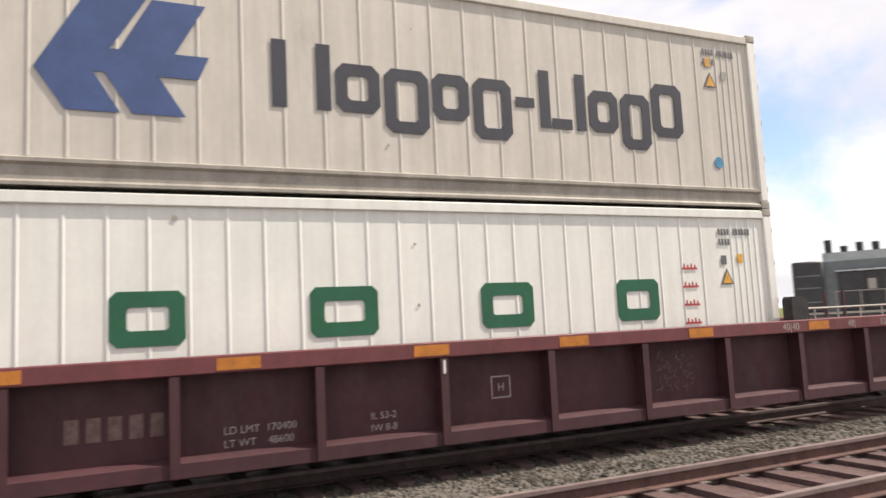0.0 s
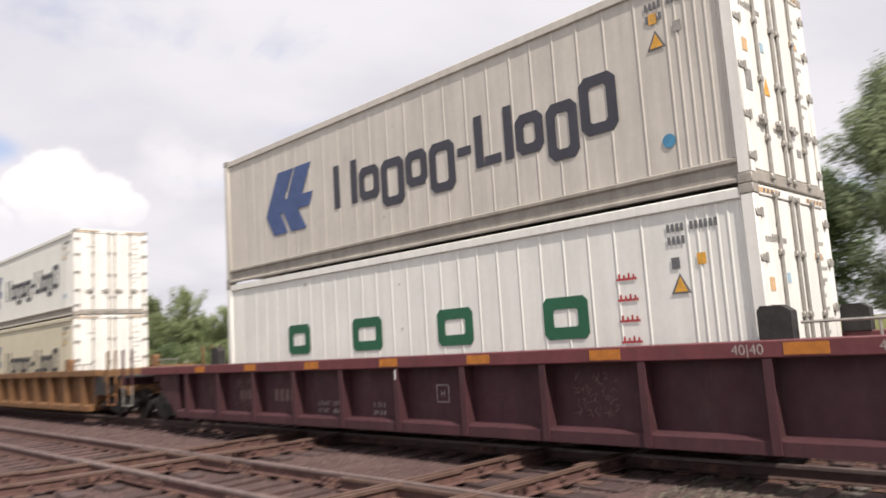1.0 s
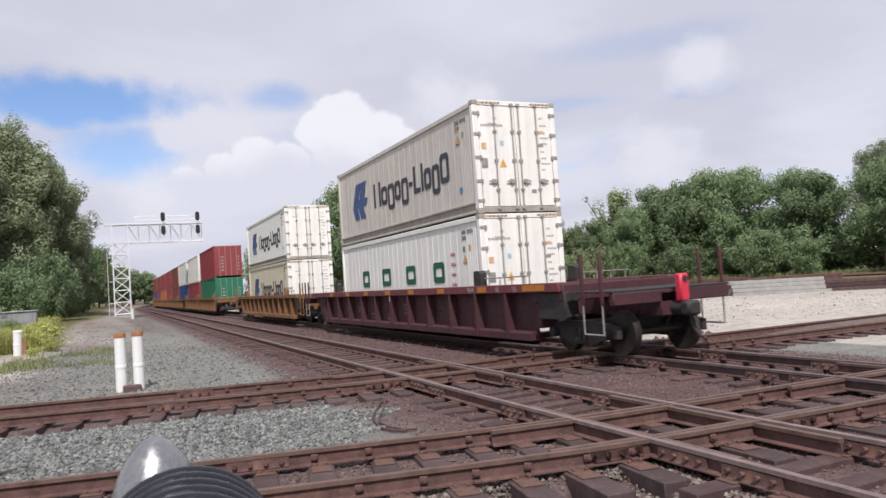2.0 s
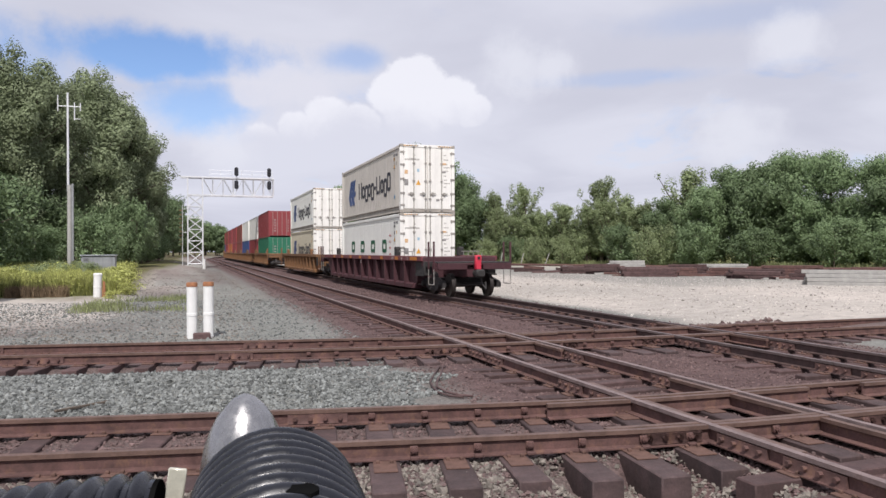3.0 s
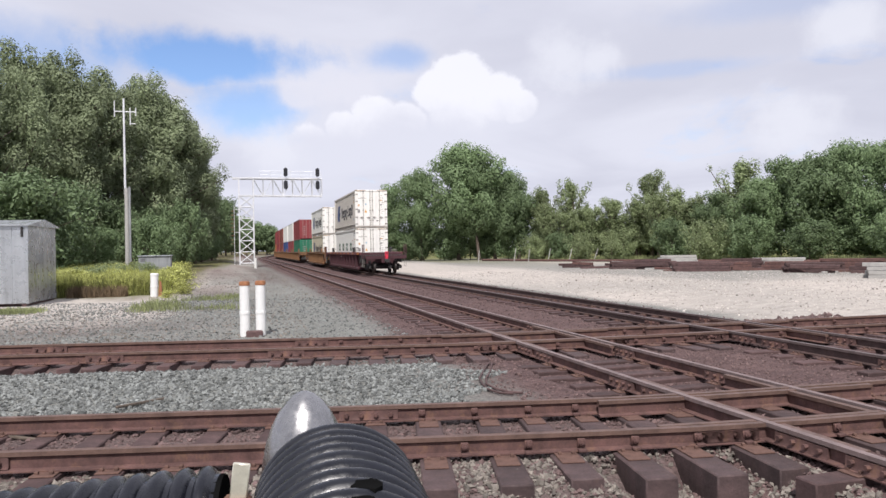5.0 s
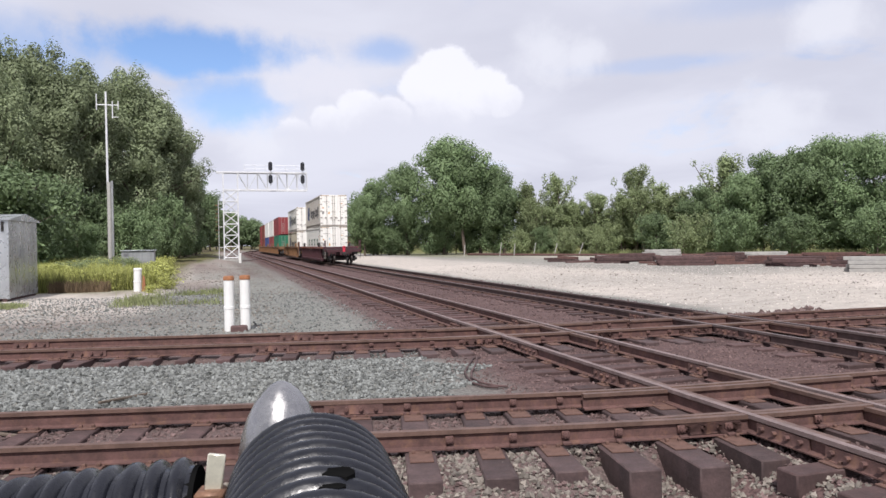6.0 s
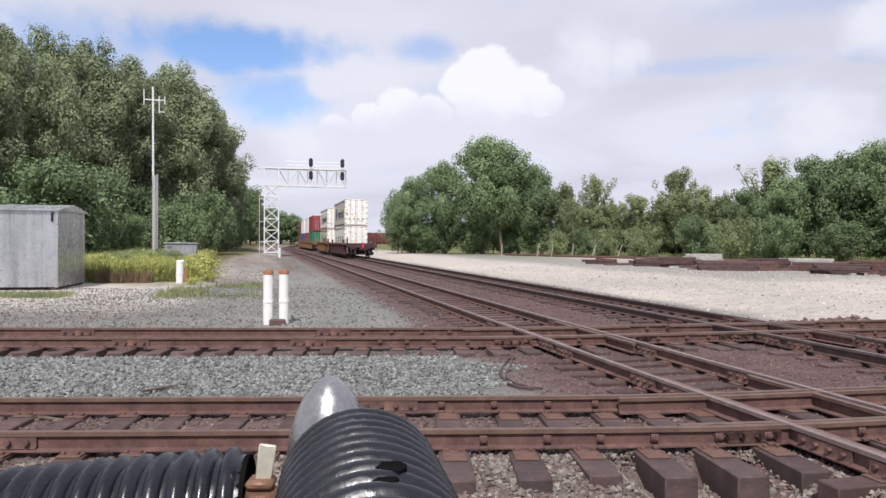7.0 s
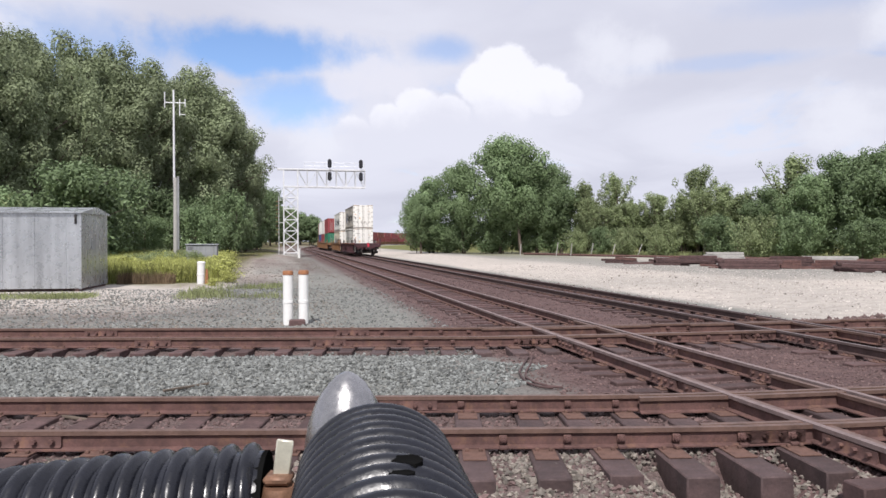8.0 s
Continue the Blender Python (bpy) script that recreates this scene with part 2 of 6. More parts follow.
M = {
    "rail_web": mat("rail_rust", (0.115, 0.060, 0.053), 0.85, 0.0, 0.42, 5, 0.003, 90, dirt=(0.19, 0.105, 0.065), dirt_amt=0.45),
    "rail_mild": mat("rail_head_browned_steel", (0.215, 0.160, 0.150), 0.6, 0.15, 0.3, 5, 0.0, 60, dirt=(0.12, 0.07, 0.055), dirt_amt=0.35),
    # rails of the train's track, a darker brown than the other rails
    "rail_dark": mat("rail_dark_brown", (0.078, 0.047, 0.043), 0.75, 0.0, 0.4, 5, 0.003, 90, dirt=(0.085, 0.05, 0.04), dirt_amt=0.3),
    "rail_dark_head": mat("rail_head_dark_brown", (0.155, 0.118, 0.112), 0.5, 0.3, 0.3, 5, 0.0, 60, dirt=(0.06, 0.04, 0.035), dirt_amt=0.35),
    "rail_dull": mat("rail_head_rusty", (0.16, 0.10, 0.08), 0.6, 0.3, 0.3, 5, 0.0, 60, dirt=(0.10, 0.06, 0.045), dirt_amt=0.35),
    "tie": mat("tie_timber", (0.085, 0.050, 0.048), 0.9, 0, 0.4, 5, 0.006, 40, dirt=(0.06, 0.045, 0.04), dirt_amt=0.3, rand=0.3),
    "tie_oily": mat("tie_creosote", (0.072, 0.046, 0.045), 0.8, 0, 0.4, 5, 0.006, 40, dirt=(0.095, 0.06, 0.05), dirt_amt=0.35, rand=0.25),
    "plate": mat("tie_plate_rust", (0.135, 0.075, 0.058), 0.85, 0.1, 0.35, 12, 0.002, 80),
    "stone": mat("ballast_stone", (0.172, 0.180, 0.172), 0.9, 0, 0.25, 20, 0.003, 60, island=0.62),
    "stone_brown": mat("dirty_ballast_stone", (0.132, 0.088, 0.083), 0.92, 0, 0.25, 20, 0.003, 60, island=0.4),
    "stone_dim": mat("grimy_ballast_stone", (0.195, 0.172, 0.148), 0.92, 0, 0.25, 20, 0.003, 60, island=0.45),
    # darker brown than the other ballast, with wide tone spread per stone
    "stone_speckled": mat("speckled_brown_stone", (0.105, 0.090, 0.072), 0.85, 0, 0.3, 12, 0.003, 60, island=0.65),
    "stone_white": mat("limestone_piece", (0.45, 0.415, 0.38), 0.92, 0, 0.2, 20, 0.003, 60, island=0.5),
    "white_top": mat("container_white", (0.79, 0.79, 0.745), 0.45, 0, 0.06, 1.5, 0.001, 30, streak=0.12, dirt=(0.46, 0.43, 0.39), dirt_amt=0.06),
    "beige": mat("container_greyed_white", (0.60, 0.56, 0.505), 0.5, 0, 0.08, 1.2, 0.001, 30, streak=0.18, dirt=(0.36, 0.32, 0.28), dirt_amt=0.12),
    "cream": mat("container_cream", (0.62, 0.57, 0.44), 0.5, 0, 0.08, 1.2, 0.001, 30, streak=0.15),
    "door_white": mat("container_door_white", (0.83, 0.815, 0.77), 0.45, 0, 0.06, 2, 0.001, 30, streak=0.15, dirt=(0.50, 0.45, 0.38), dirt_amt=0.08),
    "steel_grey": mat("galvanised_rod", (0.36, 0.34, 0.31), 0.5, 0.4, 0.2, 8, dirt=(0.25, 0.16, 0.10), dirt_amt=0.25),
    "rail_bottom": mat("container_bottom_rail", (0.36, 0.33, 0.29), 0.6, 0, 0.2, 3, 0.001, 30, streak=0.2, dirt=(0.20, 0.16, 0.13), dirt_amt=0.25),
    "blue": mat("logo_blue", (0.055, 0.095, 0.24), 0.5, 0, 0.15, 3, streak=0.1),
    "navy": mat("lettering_dark", (0.045, 0.046, 0.062), 0.5, 0, 0.15, 3, streak=0.15),
    "green": mat("lettering_green", (0.012, 0.11, 0.055), 0.45, 0, 0.12, 3, streak=0.1),
    "redmark": mat("lettering_red", (0.42, 0.05, 0.06), 0.5),
    "mark_dark": mat("small_marks_dark", (0.14, 0.14, 0.15), 0.6),
    "mark_amber": mat("warning_amber", (0.70, 0.36, 0.05), 0.5),
    "mark_blue": mat("sticker_blue", (0.06, 0.25, 0.42), 0.5),
    "sticker_pale": mat("sticker_faded_orange", (0.62, 0.40, 0.22), 0.6, 0, 0.2, 12),
    "sticker_sky": mat("sticker_faded_blue", (0.34, 0.50, 0.60), 0.6, 0, 0.2, 12),
    "sticker_grey": mat("sticker_grey", (0.27, 0.26, 0.25), 0.6, 0, 0.3, 12),
    "mark_white": mat("stencil_white", (0.37, 0.32, 0.30), 0.7, 0, 0.4, 10),
    "mark_faint": mat("faded_stencil", (0.175, 0.112, 0.10), 0.8, 0, 0.4, 10),
    # oxide kept darker than the top sill: shade under the sill is in the colour
    "car_red_shaded": mat("well_car_oxide_shaded", (0.066, 0.021, 0.027), 0.7, 0, 0.22, 1.3, 0.001, 40, streak=0.25, dirt=(0.075, 0.045, 0.042), dirt_amt=0.35),
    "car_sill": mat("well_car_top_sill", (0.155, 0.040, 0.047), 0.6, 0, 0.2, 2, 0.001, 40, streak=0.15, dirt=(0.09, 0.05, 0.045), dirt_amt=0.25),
    "reflector": mat("reflector_amber", (0.48, 0.17, 0.025), 0.5, 0, 0.25, 8, dirt=(0.2, 0.09, 0.05), dirt_amt=0.25),
    "black": mat("grimy_black_steel", (0.030, 0.027, 0.026), 0.75, 0, 0.4, 5, 0.002, 40, dirt=(0.05, 0.036, 0.03), dirt_amt=0.2),
    "wheel": mat("wheel_steel", (0.045, 0.038, 0.035), 0.55, 0.5, 0.3, 6, dirt=(0.05, 0.04, 0.035), dirt_amt=0.4),
    "red": mat("signal_red", (0.55, 0.03, 0.06), 0.45, 0, 0.1, 4),
    "yellow_car": mat("well_car_yellow", (0.21, 0.105, 0.045), 0.7, 0, 0.25, 1.5, 0.001, 40, streak=0.3, dirt=(0.18, 0.10, 0.06), dirt_amt=0.4),
    "cont_red": mat("container_red", (0.26, 0.045, 0.05), 0.55, 0, 0.15, 1.5, streak=0.15),
    "cont_darkred": mat("container_brown_red", (0.20, 0.05, 0.035), 0.6, 0, 0.15, 1.5, streak=0.2),
    "cont_green": mat("container_green", (0.02, 0.16, 0.09), 0.55, 0, 0.15, 1.5, streak=0.15),
    "cont_blue": mat("container_blue", (0.03, 0.07, 0.22), 0.55, 0, 0.15, 1.5, streak=0.15),
    "cont_orange": mat("container_orange", (0.42, 0.13, 0.04), 0.55, 0, 0.15, 1.5, streak=0.15),
    "galv": mat("galvanised_sheet", (0.56, 0.585, 0.61), 0.30, 0.65, 0.10, 1.0, streak=0.42, wide=1.6),
    "galv_dull": mat("weathered_galvanised", (0.34, 0.35, 0.36), 0.5, 0.4, 0.18, 2.0, streak=0.25),
    "signal_steel": mat("signal_bridge_aluminium", (0.70, 0.71, 0.73), 0.5, 0.2, 0.12, 3),
    "pvc": mat("white_post_paint", (0.78, 0.78, 0.76), 0.5, 0, 0.06, 8, streak=0.1, dirt=(0.5, 0.45, 0.4), dirt_amt=0.1),
    "rust": mat("rusty_cap", (0.30, 0.13, 0.06), 0.85, 0, 0.35, 15),
    "wood_pole": mat("weathered_pole", (0.42, 0.41, 0.39), 0.8, 0, 0.15, 6, streak=0.2),
    "bark": mat("bark", (0.12, 0.095, 0.075), 0.95, 0, 0.35, 5, 0.01, 20),
    "leaf": mat("leaf_green", (0.195, 0.268, 0.135), 0.5, 0, 0.3, 0.35, island=0.16, rand=0.22, thin=0.28, spec=0.22),
    "leaf_light": mat("leaf_light_green", (0.27, 0.325, 0.165), 0.5, 0, 0.3, 0.35, island=0.16, rand=0.15, thin=0.28, spec=0.22),
    "leaf_dark": mat("leaf_olive", (0.250, 0.296, 0.172), 0.6, 0, 0.3, 0.35, island=0.15, rand=0.2, thin=0.28, spec=0.22),
    "weed_leaf": mat("weed_leaf", (0.46, 0.48, 0.16), 0.7, 0, 0.35, 0.6, island=0.4, rand=0.2, thin=0.35, spec=0.4),
    "grass": mat("tall_weeds", (0.42, 0.44, 0.14), 0.8, 0, 0.45, 0.4, island=0.45, thin=0.35, spec=0.5),
    "grass_low": mat("low_grass", (0.27, 0.30, 0.14), 0.8, 0, 0.45, 0.4, island=0.45, thin=0.4),
    "grass_dry": mat("dry_weeds", (0.17, 0.12, 0.07), 0.85, 0, 0.3, 0.5, island=0.35),
    "plastic": mat("black_corrugated_plastic", (0.010, 0.011, 0.016), 0.29, 0, 0.3, 30, 0.0004, 200, spec=0.42),
    "chrome": mat("brushed_steel_cap", (0.36, 0.355, 0.355), 0.27, 0.9, 0.2, 40, 0.0002, 300),
    "brass": mat("corroded_coupling", (0.22, 0.12, 0.075), 0.6, 0.4, 0.4, 60, 0.0005, 200),
    "tab": mat("plated_tab", (0.62, 0.60, 0.50), 0.4, 0.5, 0.15, 50),
    "hole": mat("dark_inside", (0.008, 0.008, 0.008), 0.9, spec=0.0),
    "concrete": mat("concrete_grey", (0.36, 0.35, 0.33), 0.9, 0, 0.2, 3, 0.004, 40),
    "loco": mat("locomotive_black", (0.030, 0.032, 0.036), 0.5, 0, 0.3, 2, dirt=(0.07, 0.06, 0.055), dirt_amt=0.3),
    "slate": mat("slate_grey_paint", (0.14, 0.16, 0.17), 0.6, 0, 0.2, 2),
    "lens": mat("signal_lens", (0.03, 0.03, 0.035), 0.2, 0, 0.1, 10),
}


# ---- mesh tools ----
def box(bm, x0, x1, y0, y1, z0, z1, bev=0.0):
    """An axis-aligned block, its edges chamfered by bev."""
    b = min(bev, abs(x1 - x0) * 0.45, abs(y1 - y0) * 0.45, abs(z1 - z0) * 0.45)
    g = bmesh.ops.create_cube(bm, size=1)
    bmesh.ops.transform(bm, matrix=Matrix.Translation(((x0 + x1) / 2, (y0 + y1) / 2, (z0 + z1) / 2)) @ Matrix.Diagonal((abs(x1 - x0), abs(y1 - y0), abs(z1 - z0), 1)), verts=g["verts"])
    if b > 0:
        es = list({e for v in g["verts"] for e in v.link_edges})
        bmesh.ops.bevel(bm, geom=es, offset=b, segments=1, affect="EDGES")
    return g["verts"]


def prism(bm, pts, axis, a0, a1):
    """A polygon of (u, v) pushed along an axis from a0 to a1; u, v are the other two axes in order."""
    def at(u, v, a):
        return {"x": (a, u, v), "y": (u, a, v), "z": (u, v, a)}[axis]
    lo = [bm.verts.new(at(u, v, a0)) for u, v in pts]
    hi = [bm.verts.new(at(u, v, a1)) for u, v in pts]
    n = len(pts)
    bm.faces.new(lo)
    bm.faces.new(hi[::-1])
    for i in range(n):
        bm.faces.new((lo[i], hi[i], hi[(i + 1) % n], lo[(i + 1) % n]))
    return lo + hi


def tube(bm, a, b, r0, r1=None, seg=10, caps=True):
    """A round bar from a to b."""
    a, b = Vector(a), Vector(b)
    r1 = r0 if r1 is None else r1
    q = (b - a).to_track_quat("Z", "Y").to_matrix()
    ra, rb = [], []
    for i in range(seg):
        w = 2 * math.pi * i / seg
        d = q @ Vector((math.cos(w), math.sin(w), 0))
        ra.append(bm.verts.new(a + d * r0))
        rb.append(bm.verts.new(b + d * r1))
    for i in range(seg):
        f = bm.faces.new((ra[i], ra[(i + 1) % seg], rb[(i + 1) % seg], rb[i]))
        f.smooth = True
    if caps:
        bm.faces.new(ra[::-1])
        bm.faces.new(rb)


def lathe(bm, prof, axis_m, seg=24, smooth=True):
    """A profile of (radius, height) turned round the z axis of the pose axis_m."""
    rings = []
    for r, h in prof:
        rings.append([bm.verts.new(axis_m @ Vector((r * math.cos(2 * math.pi * i / seg), r * math.sin(2 * math.pi * i / seg), h))) for i in range(seg)])
    for j in range(len(rings) - 1):
        for i in range(seg):
            f = bm.faces.new((rings[j][i], rings[j][(i + 1) % seg], rings[j + 1][(i + 1) % seg], rings[j + 1][i]))
            f.smooth = smooth
    bm.faces.new(rings[0][::-1])
    bm.faces.new(rings[-1])


def mesh_of(name, bm, material):
    bmesh.ops.recalc_face_normals(bm, faces=bm.faces)
    me = bpy.data.meshes.new(name)
    bm.to_mesh(me)
    bm.free()
    me.set_sharp_from_angle(angle=radians(40))
    me.materials.append(material)
    return me


def part(name, bm, material, parent, label=""):
    ob = new(name, mesh_of(name, bm, material) if isinstance(bm, bmesh.types.BMesh) else bm)
    ob.parent = parent
    return tagged(ob, label)


def thing(name, label, category, group="", kind="", at=None):
    ob = new(name)
    ob.empty_display_size = 0.2
    if at is not None:
        ob.matrix_basis = at
    return tagged(ob, label, category, group, kind)


def single(name, bm, material, label, category, group="", kind="", at=None):
    ob = new(name, mesh_of(name, bm, material))
    if at is not None:
        ob.matrix_basis = at
    return tagged(ob, label, category, group, kind)


def soup(name, verts, faces, material):
    me = bpy.data.meshes.new(name)
    me.from_pydata(verts, [], faces)
    me.materials.append(material)
    return me


def B():
    return bmesh.new()


def writing(text, size, material, parent, m, name="stencil", label=""):
    """Flat lettering in the built-in font, as a mesh."""
    cu = bpy.data.curves.new(name, "FONT")
    cu.body, cu.size, cu.extrude = text, size, 0.001
    tmp = bpy.data.objects.new(name, cu)
    scene.collection.objects.link(tmp)
    bpy.context.view_layer.update()
    me = bpy.data.meshes.new_from_object(tmp.evaluated_get(bpy.context.evaluated_depsgraph_get()))
    bpy.data.objects.remove(tmp)
    me.materials.clear()
    me.materials.append(material)
    ob = new(name, me)
    ob.parent = parent
    ob.matrix_basis = m
    return tagged(ob, label, kind="stuff")


# ---- ground ----
GAUGE = 1.40
X_NEAR, X_TRAIN = 5.40, 9.65          # centre lines of the two parallel tracks
C_FAR, C_NEAR, SKEW = 12.86, 6.50, -0.024   # centre lines y = C + SKEW * x of the two crossing tracks
CURVE_Y, CURVE_R = 170.0, 560.0


def along(l, off):
    """Place and heading on the parallel tracks: straight, then a wide bend to the right."""
    if l <= CURVE_Y:
        return off, l, 0.0
    a = (l - CURVE_Y) / CURVE_R
    return CURVE_R - (CURVE_R - off) * math.cos(a), CURVE_Y + (CURVE_R - off) * math.sin(a), -a


def smooth(a, b, v):
    t = min(1, max(0, (v - a) / (b - a)))
    return t * t * (3 - 2 * t)


def drift(x):
    """The crossing tracks' sideways run: nearly square in the diamond, curving away west of it."""
    return SKEW * x + 0.09 * (math.sqrt((4.3 - x) ** 2 + 1) + 4.3 - x)


def drift_slope(x):
    return SKEW - 0.09 * ((4.3 - x) / math.sqrt((4.3 - x) ** 2 + 1) + 1)


def bend(y):
    return 0.0 if y < CURVE_Y else (y - CURVE_Y) ** 2 / (2 * CURVE_R)


def rise(y):
    """The near track climbs a little south of the crossing."""
    return 0.08 * smooth(3.4, -1.5, y)


def ground_z(x, y):
    n1 = noise.noise((x * 0.25, y * 0.25, 0.3)) * 0.05 + noise.noise((x * 1.3, y * 1.3, 2.0)) * 0.022
    xs = x - bend(y)
    base = -0.42 + 0.12 * smooth(C_FAR, C_FAR + 3, y - drift(x))
    dtr = min(abs(xs - X_NEAR), abs(xs - X_TRAIN))
    if X_NEAR < xs < X_TRAIN:
        dtr = min(dtr, 1.7)
    base = max(base, -0.235 - 0.2 * smooth(1.5, 3.2, dtr))
    yc = y - drift(x)
    d = min(abs(yc - C_FAR), abs(yc - C_NEAR))
    if C_NEAR < yc < C_FAR:
        d = min(d, 1.2)
    lift = -0.235 - 0.22 * smooth(1.25, 2.0, d)
    base = max(base, lift)
    if xs < 2:        # the left verge climbs gently away from the crossing
        base += 0.62 * smooth(45, 100, y) * smooth(2.5, -3, xs)
    if xs > 12.5 and yc > C_FAR:
        base += 0.16 * smooth(12.5, 17, xs)
    if C_NEAR < yc < C_FAR and xs < 4:
        base = max(base, -0.235 + 0.075 * smooth(C_NEAR + 0.75, C_NEAR + 0.95, yc) * smooth(C_FAR - 1.3, C_FAR - 2.0, yc))
        base -= 0.10 * smooth(C_FAR - 2.0, C_FAR - 1.5, yc) * smooth(C_FAR - 0.75, C_FAR - 1.0, yc)
    if abs(yc - C_NEAR) < 0.7 and xs < 2.5:
        base += 0.012 * smooth(2.5, 1.0, xs)
    if yc < C_NEAR - 0.75 and xs > 1.0:
        base -= 0.22 * smooth(2.75, 3.15, xs) * smooth(4.5, 4.0, xs) * smooth(C_NEAR - 0.75, C_NEAR - 0.95, yc)
    edge = smooth(0.9, 2.2, min(d, dtr)) * 0.8 + 0.2
    return base + n1 * edge + rise(y) * smooth(8.6, 7.4, xs)


def ground_kind(x, y):
    """0 grey ballast, 1 brown dirt, 2 pale limestone, 3 green verge: their shares."""
    xs = x - bend(y)
    yc = y - drift(x)
    n = noise.noise((x * 0.35, y * 0.35, 5.0)) * 0.9 + noise.noise((x * 1.4, y * 1.4, 8.0)) * 0.5
    brown = smooth(2.6, 1.4, min(abs(xs - X_NEAR), abs(xs - X_TRAIN)) + n * 0.5)
    if X_NEAR < xs < X_TRAIN:
        brown = 1
    if xs < 3.6 and y > 34:
        brown = max(brown, 0.40 * smooth(34, 60, y) + 0.8 * n)
    on_cross = min(abs(yc - C_FAR), abs(yc - C_NEAR))
    if xs < 1.5 and 14 < y < 26:
        brown = max(brown, (0.25 + 0.6 * n) * smooth(1.0, -2.5, xs + n) * smooth(26, 21, y + 3 * n))
    brown = max(brown, smooth(1.3, 0.8, on_cross + n * 0.25) * 0.85)
    if yc < C_NEAR:
        brown = max(brown, smooth(3.6, 2.2, C_NEAR - yc + n * 0.4) * 0.8)
    if yc < 3 and X_NEAR + 0.7 < xs < X_TRAIN:
        brown = 0.45
    if 2.0 < xs < 13 and 3.5 < yc < 15.5:
        brown = max(brown, smooth(2.0, 4.2, xs + n * 0.8) * smooth(13.0, 11.8, xs))
    white = smooth(12.2, 13.4, xs + n * 0.5) * (1 if yc > C_FAR + 1.2 or xs > 14 else 0)
    white = max(white, smooth(-1.5, -3.0, xs + n) * smooth(20, 25, y + n * 3))
    white = max(white, smooth(2.2, 0.0, xs + n) * smooth(50, 70, y) * (0.75 + n))
    if xs < 3 and y > 33:
        white = max(white, smooth(2.8, -0.5, xs + n) * smooth(33, 42, y) * (0.5 + 0.9 * n))
    white *= 1 - 0.7 * smooth(20, 24, xs + n * 2.5) * smooth(36, 31, xs + n * 2) * smooth(28, 34, y + n * 3)
    white *= 0.8 + 0.4 * noise.noise((x * 0.12, y * 0.12, 3.3))
    grass = smooth(-2.2, -4.2, xs + n * 1.2 - smooth(60, 100, y) * 2) * smooth(33, 38, y + n * 2)
    grass = max(grass, smooth(36, 44, xs + n * 2))
    grass = max(grass, smooth(60, 140, math.hypot(x, y)) * (1 if xs < -4 or xs > 24 else 0))
    return brown, white, grass


